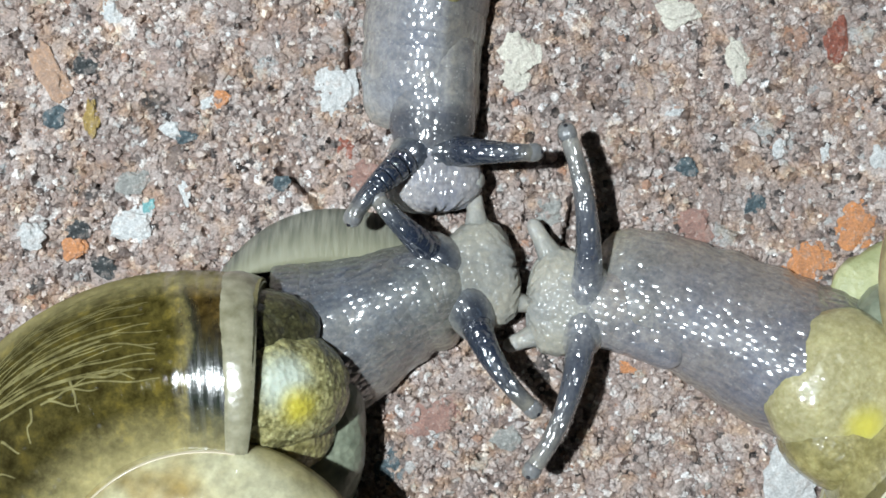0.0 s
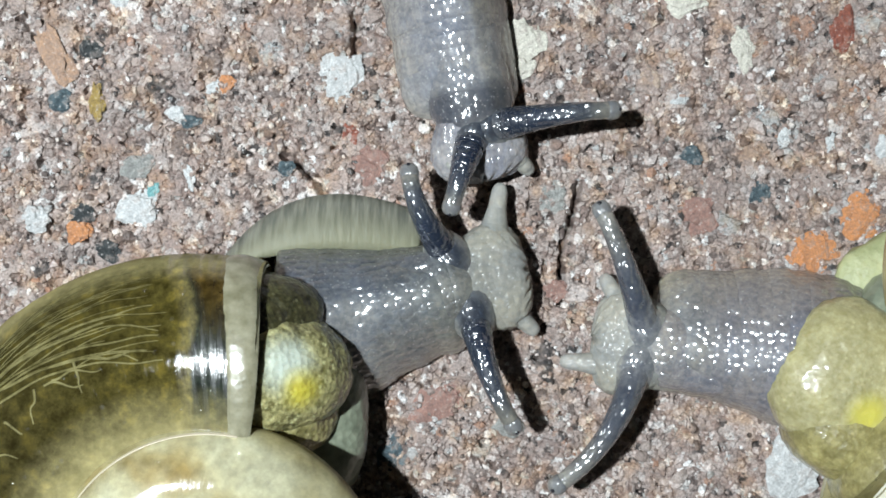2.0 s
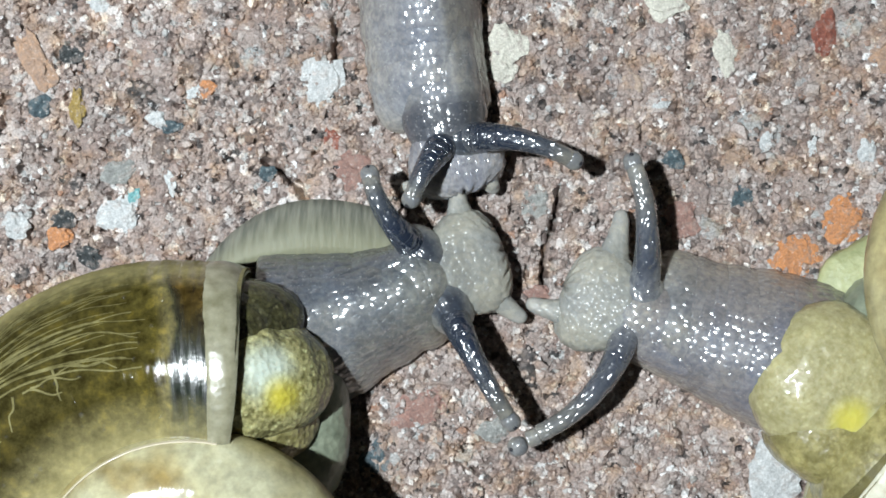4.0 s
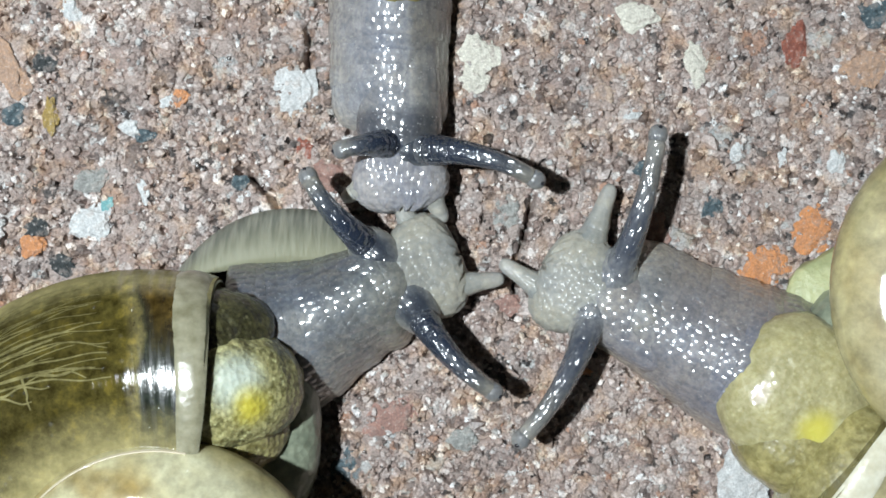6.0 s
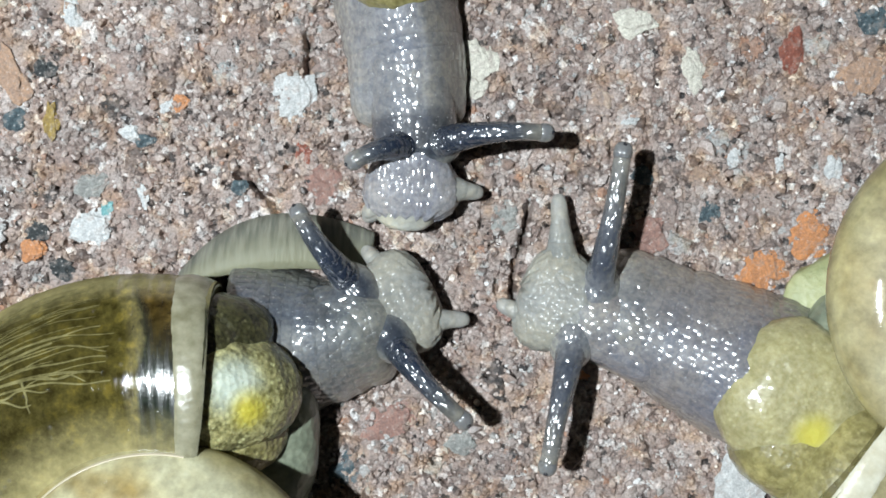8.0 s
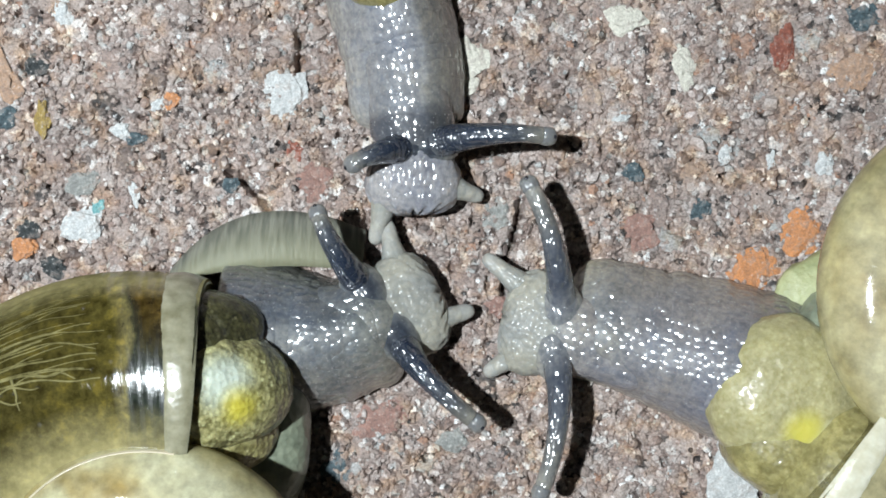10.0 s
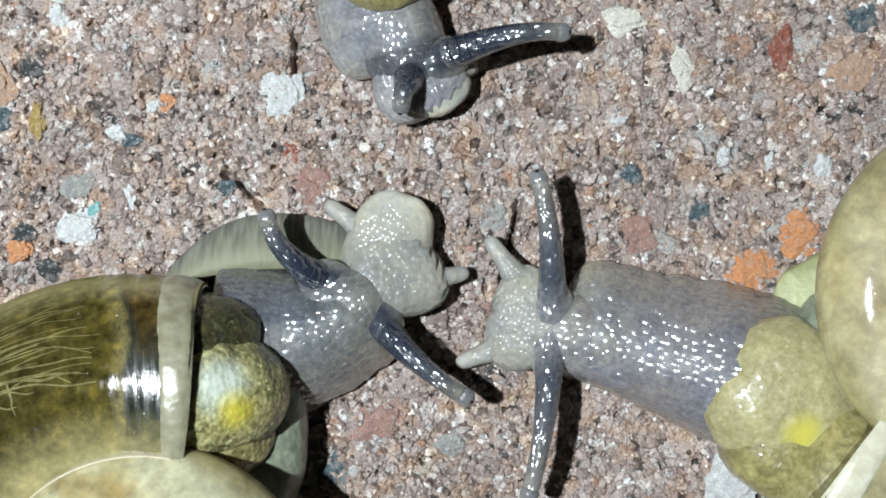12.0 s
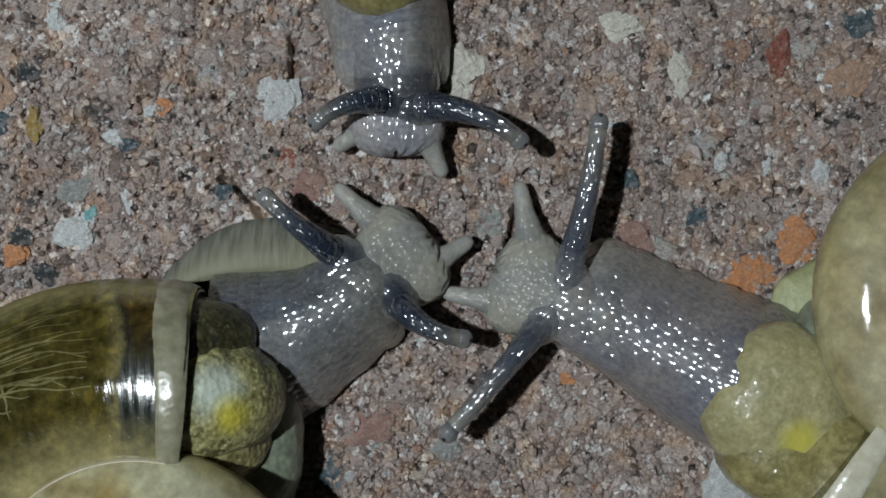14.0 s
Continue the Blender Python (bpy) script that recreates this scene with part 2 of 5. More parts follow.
def shell_skin(name, dark):
    """Thin glossy shell over the mantle: banded along the whorl, paler at rim and seam."""
    n = Nodes(name)
    along, around = n.attribute("along"), n.attribute("around")
    if dark:
        close = n.maths("ADD", n.maths("MULTIPLY", along, 10.0), n.maths("MULTIPLY", n.maths("SUBTRACT", n.noise(4.0, 2), 0.5), 0.045))
        waist = n.ramp(around, [(0.03, (0, 0, 0)), (0.12, (0.035, 0.035, 0.035)), (0.17, (0.028, 0.028, 0.028)), (0.24, (0, 0, 0))])
        close = n.maths("ADD", close, waist)
        run = n.ramp(close, [(0.0, (0.06, 0.055, 0.02)), (0.05, (0.014, 0.019, 0.016)), (0.145, (0.016, 0.021, 0.016)), (0.157, (0.14, 0.12, 0.05)), (0.172, (0.12, 0.10, 0.038)),
                             (0.19, (0.058, 0.048, 0.013)), (0.6, (0.043, 0.036, 0.013)), (0.9, (0.052, 0.044, 0.017))])
        back = n.ramp(along, [(0.09, (0.052, 0.044, 0.017)), (0.16, (0.15, 0.125, 0.055)), (0.34, (0.42, 0.39, 0.26)), (0.6, (0.45, 0.42, 0.29)), (1.0, (0.45, 0.41, 0.28))])
        run = n.mix(run, back, n.ramp(close, [(0.85, (0, 0, 0)), (0.95, (1, 1, 1))]))
    else:
        run = n.ramp(along, [(0.0, (0.31, 0.275, 0.165)), (0.2, (0.30, 0.26, 0.15)), (0.5, (0.43, 0.375, 0.24)), (1.0, (0.46, 0.39, 0.26))])
    if dark:
        brown = n.ramp(close, [(0.06, (0, 0, 0)), (0.09, (0.9, 0.9, 0.9)), (0.135, (0.9, 0.9, 0.9)), (0.15, (0, 0, 0))])
        high = n.ramp(around, [(0.12, (1, 1, 1)), (0.19, (0, 0, 0))])
        run = n.mix(run, (0.075, 0.048, 0.012), n.mix(brown, high, 1.0, "MULTIPLY"))
    seam = n.ramp(around, [(0.0, (1, 1, 1)), (0.055, (0.8, 0.8, 0.8)), (0.10, (0, 0, 0)), (0.235, (0, 0, 0)), (0.295, (1, 1, 1))])
    colour = n.mix(run, (0.33, 0.29, 0.15), n.mix(seam, (0.75, 0.75, 0.75), 1.0, "MULTIPLY"))
    streak = n.ramp(n.noise(1.3, 4), [(0.3, (0.6, 0.6, 0.55)), (0.7, (1.3, 1.3, 1.25))])
    colour = n.mix(colour, streak, 0.8, "MULTIPLY")
    colour = n.mix(colour, n.ramp(n.noise(0.45, 5, 0.65), [(0.35, (0.6, 0.6, 0.56)), (0.65, (1.35, 1.35, 1.25))]), 0.35, "MULTIPLY")
    if dark:
        deep = n.mix(n.ramp(along, [(0.02, (1, 1, 1)), (0.09, (0.9, 0.9, 0.9)), (0.2, (0, 0, 0))]), n.ramp(seam, [(0.0, (1, 1, 1)), (1.0, (0, 0, 0))]), 1.0, "MULTIPLY")
        colour = n.mix(colour, n.ramp(n.noise(0.8, 5, 0.7), [(0.36, (0.42, 0.40, 0.40)), (0.52, (1, 1, 1)), (0.68, (1.9, 1.75, 1.3))]), deep, "MULTIPLY")
    patch = n.ramp(n.noise(5.0, 3), [(0.36, (0.66, 0.50, 0.24)), (0.5, (1, 0.98, 0.92)), (0.66, (1.16, 1.22, 1.36))])
    colour = n.mix(colour, patch, n.ramp(along, [(0.14, (0, 0, 0)), (0.3, (0.9, 0.9, 0.9))]), "MULTIPLY")
    pair = n.t.nodes.new("ShaderNodeCombineXYZ")
    n.link(n.maths("MULTIPLY", along, 1.1), pair.inputs["X"])
    n.link(n.maths("MULTIPLY", around, 0.006), pair.inputs["Y"])
    streaks = n.noise(1.0, 3, 0.6, pair.outputs["Vector"])
    ribs = n.mix(streaks, n.ramp(along, [(0.02, (1, 1, 1)), (0.03, (0.3, 0.3, 0.3))]), 1.0, "MULTIPLY")
    normal = n.bump(ribs, 0.026)
    normal = n.bump(n.noise(0.9, 4), 0.022, normal)
    made = n.done(colour, normal, 0.5, 1.0, 0.075, 0.2, 0.12)
    n.p.inputs["Coat IOR"].default_value = 2.5 if dark else 1.5
    if dark:
        gloss = n.ramp(close, [(0.0, (1, 1, 1)), (0.17, (1, 1, 1)), (0.19, (0.007, 0.007, 0.007))])
        far_apart = n.t.nodes.new("ShaderNodeCombineXYZ")
        n.link(n.maths("MULTIPLY", along, 0.75), far_apart.inputs["X"])
        n.link(n.maths("MULTIPLY", around, 0.012), far_apart.inputs["Y"])
        film = n.ramp(n.noise(1.0, 3, 0.65, far_apart.outputs["Vector"]), [(0.40, (0.05, 0.05, 0.05)), (0.50, (0.35, 0.35, 0.35)), (0.62, (1, 1, 1))])
        gloss = n.mix(gloss, film, 1.0, "MULTIPLY")
        spot = n.mix(n.ramp(n.cells(0.75), [(0.08, (1, 1, 1)), (0.20, (0, 0, 0))]), n.ramp(n.noise(0.9, 2), [(0.46, (0, 0, 0)), (0.54, (1, 1, 1))]), 1.0, "MULTIPLY")
        gloss = n.mix(gloss, n.mix(spot, (0.7, 0.7, 0.7), 1.0, "MULTIPLY"), 1.0, "LIGHTEN")
        n.link(n.bump(spot, 0.06, normal), n.p.inputs["Coat Normal"])
        n.link(n.ramp(close, [(0.15, (0.15, 0.15, 0.15)), (0.20, (0.075, 0.075, 0.075))]), n.p.inputs["Coat Roughness"])
        wet = n.mix(gloss, (0.6, 0.6, 0.6), n.ramp(along, [(0.25, (0, 0, 0)), (0.35, (1, 1, 1))]))
        n.link(wet, n.p.inputs["Coat Weight"])
        n.link(n.mix(wet, (0.2, 0.2, 0.2), 1.0, "MULTIPLY"), n.p.inputs["Specular IOR Level"])
    return made


SHELL = shell_skin("olive_shell", True)
SHELL_PALE = shell_skin("horn_shell", False)
n = Nodes("collar_skin")
COLLAR = n.done(n.ramp(n.noise(0.7, 6), [(0.3, (0.16, 0.15, 0.09)), (0.7, (0.31, 0.295, 0.21))]), n.bump(n.cells(0.4, "SMOOTH_F1"), 0.022), 0.3, 0.7, 0.08, 0.5, 0.2)
n = Nodes("collar_skin_pale")
COLLAR_PALE = n.done(n.ramp(n.noise(0.7, 6), [(0.3, (0.44, 0.41, 0.29)), (0.7, (0.62, 0.60, 0.49))]), n.bump(n.cells(0.4, "SMOOTH_F1"), 0.022), 0.3, 0.7, 0.08, 0.5, 0.2)
n = Nodes("vein")
VEIN = n.done(n.ramp(n.noise(0.8, 3), [(0.3, (0.07, 0.06, 0.020)), (0.7, (0.24, 0.215, 0.095))]), None, 0.6, 0.0, 0.1, 0.08)
SUTURE = Nodes("suture").done((0.55, 0.48, 0.35), None, 0.4, 0.4, 0.1)
n = Nodes("skirt_skin")
rib = n.ramp(n.noise(0.28, 3, 0.5, n.stretch(1.0, 0.12, 0.12)), [(0.35, (0.085, 0.088, 0.078)), (0.65, (0.20, 0.198, 0.165))])
SKIRT = n.done(n.mix(rib, (0.20, 0.20, 0.13), n.ramp(n.attribute("around"), [(0.2, (0.85, 0.85, 0.85)), (0.8, (0.1, 0.1, 0.1))])), n.bump(n.noise(0.25, 3, 0.5, n.stretch(1.0, 0.15, 0.15)), 0.05), 0.55, 0.0, 0.2, 0.25, 0.3)
n = Nodes("leafy_skin")
LEAFY = n.done(n.ramp(n.noise(1.4, 5), [(0.3, (0.22, 0.24, 0.11)), (0.7, (0.42, 0.43, 0.24))]), n.bump(n.noise(0.6, 5), 0.12), 0.5, 0.1, 0.2, 0.4, 0.3)
n = Nodes("tail_skin")
TAIL = n.done(n.ramp(n.noise(0.8, 6), [(0.3, (0.12, 0.14, 0.10)), (0.7, (0.27, 0.30, 0.22))]), n.bump(n.cells(0.4, "SMOOTH_F1"), 0.06), 0.4, 0.4, 0.1, 0.5, 0.1)


SAND = [(0.0, (0.030, 0.027, 0.027)), (0.035, (0.13, 0.10, 0.09)), (0.12, (0.26, 0.195, 0.172)), (0.28, (0.34, 0.27, 0.24)), (0.45, (0.31, 0.25, 0.225)), (0.58, (0.38, 0.32, 0.295)),
        (0.70, (0.47, 0.415, 0.39)), (0.80, (0.35, 0.29, 0.26)), (0.88, (0.62, 0.585, 0.56)), (0.94, (0.36, 0.36, 0.35)), (0.97, (0.34, 0.20, 0.14)), (0.98, (0.74, 0.73, 0.72))]


def sand_paint(n, pick):
    """Grain colours by chance, over broad pale and rusty patches and fine mottling."""
    patch = n.ramp(n.noise(7.0, 5), [(0.32, (0.76, 0.735, 0.73)), (0.5, (0.95, 0.925, 0.91)), (0.68, (1.15, 1.11, 1.09))])
    colour = n.mix(n.ramp(pick, SAND, hard=True), patch, 0.9, "MULTIPLY")
    colour = n.mix(colour, (0.33, 0.265, 0.235), n.ramp(n.noise(0.5, 4), [(0.42, (0, 0, 0)), (0.66, (0.5, 0.5, 0.5))]))
    colour = n.mix(colour, n.ramp(n.noise(1.8, 5), [(0.34, (1.12, 0.94, 0.72)), (0.5, (1, 1, 1)), (0.66, (0.92, 0.99, 1.04))]), 0.85, "MULTIPLY")
    return n.mix(colour, n.ramp(n.noise(0.13, 4), [(0.3, (0.42, 0.42, 0.42)), (0.7, (1.5, 1.5, 1.5))]), 0.85, "MULTIPLY")


def concrete():
    n = Nodes("concrete")
    normal = n.bump(n.noise(0.35, 8, 0.7), 0.14)
    normal = n.bump(n.noise(0.07, 4, 0.6), 0.03, normal)
    return n.done(sand_paint(n, n.attribute("pick")), normal, n.ramp(n.attribute("pick"), [(0.0, (0.35, 0.35, 0.35)), (1.0, (0.7, 0.7, 0.7))]))


def grain_mix():
    """Sand and small aggregate: mostly pinkish brown, with quartz, slate and a few red bits."""
    n = Nodes("sand_grains")
    normal = n.bump(n.noise(0.09, 4), 0.03)
    return n.done(sand_paint(n, n.island()), normal, n.ramp(n.island(), [(0.0, (0.25, 0.25, 0.25)), (1.0, (0.6, 0.6, 0.6))]), spec=0.6)


def stone_skin(name, colour, other=None):
    n = Nodes(name)
    dark = other or tuple(c * 0.45 for c in colour)
    mixed = n.ramp(n.noise(0.4, 8, 0.75), [(0.38, dark), (0.6, colour)])
    mixed = n.mix(mixed, (0.34, 0.28, 0.25), n.ramp(n.noise(0.55, 6, 0.7), [(0.53, (0, 0, 0)), (0.66, (0.65, 0.65, 0.65))]))
    mixed = n.mix(mixed, (0.62, 0.58, 0.55), n.ramp(n.noise(0.17, 3, 0.6), [(0.62, (0, 0, 0)), (0.70, (0.7, 0.7, 0.7))]))
    mixed = n.mix(mixed, n.ramp(n.noise(0.12, 4), [(0.3, (0.45, 0.45, 0.45)), (0.7, (1.3, 1.3, 1.3))]), 0.6, "MULTIPLY")
    return n.done(mixed, n.bump(n.noise(0.25, 8, 0.75), 0.16), 0.5)


CONCRETE, GRAINS = concrete(), grain_mix()
STONES = {
    "white": stone_skin("white_stone", (0.70, 0.715, 0.71), (0.46, 0.475, 0.48)),
    "blue": stone_skin("pale_blue_stone", (0.66, 0.67, 0.665), (0.42, 0.43, 0.43)),
    "teal": stone_skin("teal_chip", (0.20, 0.46, 0.46), (0.16, 0.36, 0.38)),
    "black": stone_skin("black_stone", (0.055, 0.065, 0.068), (0.018, 0.021, 0.022)),
    "slate": stone_skin("blue_black_stone", (0.10, 0.15, 0.17), (0.03, 0.045, 0.055)),
    "orange": stone_skin("orange_brick_chip", (0.64, 0.27, 0.10), (0.44, 0.21, 0.11)),
    "peach": stone_skin("peach_stone", (0.50, 0.31, 0.20), (0.34, 0.24, 0.19)),
    "red": stone_skin("red_stone", (0.33, 0.10, 0.06), (0.17, 0.06, 0.045)),
    "ochre": stone_skin("ochre_stone", (0.40, 0.28, 0.07), (0.26, 0.18, 0.07)),
    "cream": stone_skin("cream_stone", (0.72, 0.70, 0.61), (0.54, 0.51, 0.44)),
    "tan": stone_skin("tan_stone", (0.52, 0.40, 0.31), (0.36, 0.26, 0.21)),
    "pink": stone_skin("rose_stone", (0.36, 0.20, 0.16), (0.24, 0.15, 0.13)),
    "grey": stone_skin("grey_stone", (0.36, 0.37, 0.35), (0.22, 0.22, 0.21)),
}


# ---- building helpers ----
def mesh_of(name, verts, faces, smooth=True, **fields):
    """A mesh from places in millimetres; fields: one number for every vertex."""
    me = bpy.data.meshes.new(name)
    me.from_pydata((np.asarray(verts, float) * MM).tolist(), [], [tuple(int(i) for i in f) for f in faces])
    rest = fields.pop("rest", None)
    if rest is not None:
        me.attributes.new("rest", "FLOAT_VECTOR", "POINT").data.foreach_set("vector", (np.asarray(rest, np.float32) * MM).ravel())
    for key, values in fields.items():
        me.attributes.new(key, "FLOAT", "POINT").data.foreach_set("value", np.asarray(values, np.float32))
    if smooth:
        me.polygons.foreach_set("use_smooth", [True] * len(me.polygons))
    me.update()
    return me


def part(name, me, material, parent, label=""):
    ob = new(name, me)
    if not me.materials:
        me.materials.append(material)
    ob.parent = parent
    return tagged(ob, label)


def tube_faces(rings, around, closed=True):
    """Quads of a grid of rings."""
    faces = []
    for i in range(rings - 1):
        for j in range(around if closed else around - 1):
            k = (j + 1) % around
            faces.append((i * around + j, i * around + k, (i + 1) * around + k, (i + 1) * around + j))
    return faces


def barrel(name, half, wide, high, along=(0.0, 1.0), power=5.0, rings=23, around=28, square=2.3, start=0.0, shape=None, ripple=None):
    """A short rounded limb piece along x: half its length, half widths in y and z; shape(x) scales them along it; start is its place along the whole limb."""
    verts, run, rest, side = [], [], [], []
    for i in range(rings):
        s = -math.cos(math.pi * i / (rings - 1))
        r = max(0.02, (1 - abs(s) ** power) ** (1 / power))
        fy, fz = shape(s * half) if shape else (1, 1)
        for j in range(around):
            a = 2 * math.pi * j / around
            c, d = math.cos(a), math.sin(a)
            q = (abs(c) ** square + abs(d) ** square) ** (-1 / square) * r
            x = s * half
            if ripple:
                k, dx = ripple(s, a)
                q, x = q * k, x + dx
            verts.append((x, c * q * wide * fy, d * q * high * fz))
            rest.append((x + start, c * q * wide * fy, d * q * high * fz))
            run.append(along[0] + (along[1] - along[0]) * (s + 1) / 2)
            side.append(max(-1.0, min(1.0, c * q * wide * fy / 3.4)))
    faces = tube_faces(rings, around)
    faces.append(tuple(range(around - 1, -1, -1)))
    faces.append(tuple(range((rings - 1) * around, rings * around)))
    return mesh_of(name, verts, faces, along=run, rest=rest, side=side)


def blob(name, rx, ry, rz, rough=0.06, size=1.5, seed=0, power=2.4, rings=28, around=44, flat=None):
    """A lumpy rounded body about its own centre."""
    verts = []
    for i in range(rings):
        e = math.pi * (i + 0.001) / (rings - 1 + 0.002) - math.pi / 2
        for j in range(around):
            a = 2 * math.pi * j / around
            v = Vector((math.cos(e) * math.cos(a), math.cos(e) * math.sin(a), math.sin(e)))
            q = (abs(v.x) ** power + abs(v.y) ** power + abs(v.z) ** power) ** (-1 / power)
            p = Vector((v.x * q * rx, v.y * q * ry, v.z * q * rz))
            p *= 1 + rough * noise.fractal(p / size + Vector((seed * 7.3, seed * 3.1, 0)), 0.8, 2.0, 4)
            if flat is not None and p.z < flat:
                p.z = flat
            verts.append(p)
    return mesh_of(name, verts, tube_faces(rings, around), along=[(v.x / rx + 1) / 2 for v in verts], rest=verts)


# ---- the snails ----
# Where heads, snouts, eye stalks and feelers are from time to time, in millimetres on the ground plan.
BANDED = {
    'times': (0, 0.5, 1, 1.5, 2, 2.5, 5, 5.5, 6, 6.5, 7, 7.5, 10, 10.5, 11, 11.5, 12, 12.5, 13, 13.5, 14),
    'crown': ((-0.29, -1.91), (-0.27, -2.20), (-0.10, -2.38), (0.03, -2.50), (0.12, -2.83), (0.33, -2.55), (-0.81, -2.09), (-0.82, -1.86), (-0.91, -1.86), (-0.70, -1.88), (-0.88, -2.04), (-1.85, -3.36), (-0.75, -3.74), (-0.78, -3.76), (-1.17, -3.50), (-1.58, -3.07), (-1.67, -2.69), (-2.02, -2.39), (-1.76, -2.04), (-1.43, -1.76), (-1.02, -1.37)),
    'snout': ((3.74, -1.05), (3.59, -1.34), (4.51, -1.07), (4.51, -1.78), (4.15, -1.94), (4.09, -1.52), (3.46, -0.42), (3.24, -0.37), (3.01, -0.35), (3.24, -0.21), (3.21, -0.84), (1.58, -1.76), (2.54, -2.29), (2.84, -2.17), (2.46, -1.55), (1.84, -0.21), (2.04, 0.34), (1.67, 0.67), (1.64, 0.69), (1.84, 0.69), (2.38, 1.08)),
    'eye_a_base': ((-0.29, -0.41), (-0.12, -0.85), (-0.10, -1.03), (0.17, -1.15), (0.10, -1.18), (0.32, -0.91), (-0.95, -0.29), (-1.11, -0.07), (-1.36, -0.06), (-1.15, -0.08), (-1.18, -0.24), (-2.29, -1.69), (-1.34, -2.08), (-1.07, -1.79), (-1.62, -1.98), (-2.32, -1.41), (-2.99, -1.63), (-3.20, -1.34), (-2.64, -0.69), (-2.47, -0.42), (-2.05, -0.03)),
    'eye_a_bend': ((-2.14, 1.21), (-2.03, 1.21), (-1.99, 1.32), (-1.60, 1.34), (-1.39, 1.16), (-1.14, 1.14), (-2.85, 1.75), (-2.98, 2.27), (-3.39, 1.84), (-3.04, 1.83), (-3.22, 1.52), (-4.17, 0.69), (-2.79, 0.16), (-2.52, 0.30), (-3.38, -0.06), (-4.19, 0.51), (-5.14, -0.00), (-5.20, 0.43), (-4.95, 0.92), (-4.79, 1.19), (-4.20, 1.57)),
    'eye_a_tip': ((-3.45, 2.69), (-3.07, 3.43), (-2.45, 3.24), (-2.26, 3.26), (-2.00, 3.24), (-1.91, 3.26), (-3.92, 3.98), (-4.21, 4.34), (-4.78, 3.86), (-4.57, 3.84), (-4.76, 3.74), (-5.36, 2.31), (-3.67, 2.00), (-3.70, 1.93), (-4.63, 1.86), (-5.67, 1.98), (-6.18, 1.91), (-6.60, 2.06), (-6.63, 2.62), (-6.57, 2.72), (-6.10, 3.25)),
    'eye_b_base': ((1.59, -3.54), (1.36, -3.67), (1.09, -4.00), (1.23, -4.71), (1.47, -4.30), (1.53, -3.86), (1.00, -3.56), (1.14, -3.03), (0.91, -3.17), (0.81, -3.19), (1.09, -3.20), (-0.32, -4.52), (0.48, -4.61), (0.74, -4.47), (0.35, -4.21), (0.24, -3.63), (-0.44, -3.55), (-0.19, -3.26), (0.35, -2.60), (0.69, -2.32), (0.65, -1.94)),
    'eye_b_bend': ((2.80, -6.14), (2.37, -6.56), (1.96, -7.17), (1.67, -7.29), (2.21, -7.18), (2.27, -6.74), (2.64, -5.86), (2.63, -5.33), (2.86, -5.62), (2.61, -5.49), (3.05, -5.51), (1.36, -6.36), (2.30, -6.76), (2.56, -6.47), (2.46, -5.91), (2.20, -5.33), (1.68, -5.55), (1.79, -5.11), (2.15, -4.46), (2.51, -4.04), (2.17, -3.37)),
    'eye_b_tip': ((4.74, -8.40), (4.01, -9.25), (3.45, -9.87), (2.87, -10.27), (3.58, -10.02), (3.77, -9.86), (4.73, -8.55), (4.71, -7.77), (5.11, -7.42), (4.86, -7.64), (5.15, -7.55), (3.61, -8.47), (4.85, -9.01), (5.25, -8.43), (5.46, -7.84), (5.18, -6.98), (4.35, -7.50), (4.17, -7.06), (4.38, -6.10), (4.90, -5.53), (4.39, -4.12)),
    'feeler_a': ((1.73, 2.85), (1.90, 2.71), (2.20, 2.67), (2.59, 2.72), (2.89, 2.57), (2.90, 2.51), (0.16, 3.31), (-0.20, 2.73), (-0.14, 2.75), (-0.07, 2.74), (0.04, 2.42), (-1.74, -0.08), (-0.17, 1.45), (-0.02, 1.73), (-1.17, 0.44), (-3.20, 1.47), (-3.16, 2.65), (-3.23, 2.83), (-2.93, 3.31), (-2.60, 3.31), (-2.51, 3.86)),
    'feeler_b': ((4.86, -3.09), (3.61, -3.91), (3.76, -4.82), (4.25, -5.47), (4.68, -5.08), (4.82, -4.96), (5.21, -2.29), (5.76, -1.29), (5.39, -1.59), (4.82, -1.52), (5.11, -1.77), (3.48, -3.59), (4.28, -3.30), (4.41, -2.18), (4.52, -2.10), (3.88, -0.82), (4.08, -1.06), (4.18, -0.25), (3.82, 0.71), (4.34, 0.88), (4.57, 0.95)),
    'mouth': ((1.29, -1.58), (1.15, -1.88), (4.23, -1.07), (2.04, -2.18), (1.71, -2.48), (1.68, -2.18), (1.13, -1.33), (0.90, -1.23), (0.68, -1.25), (0.93, -1.19), (0.81, -1.54), (-0.69, -2.82), (0.25, -3.30), (0.55, -3.17), (0.26, -2.73), (-0.52, 0.08), (0.46, 1.43), (-0.14, 1.50), (-0.41, 1.14), (-0.06, 1.05), (0.35, -0.39)),
}
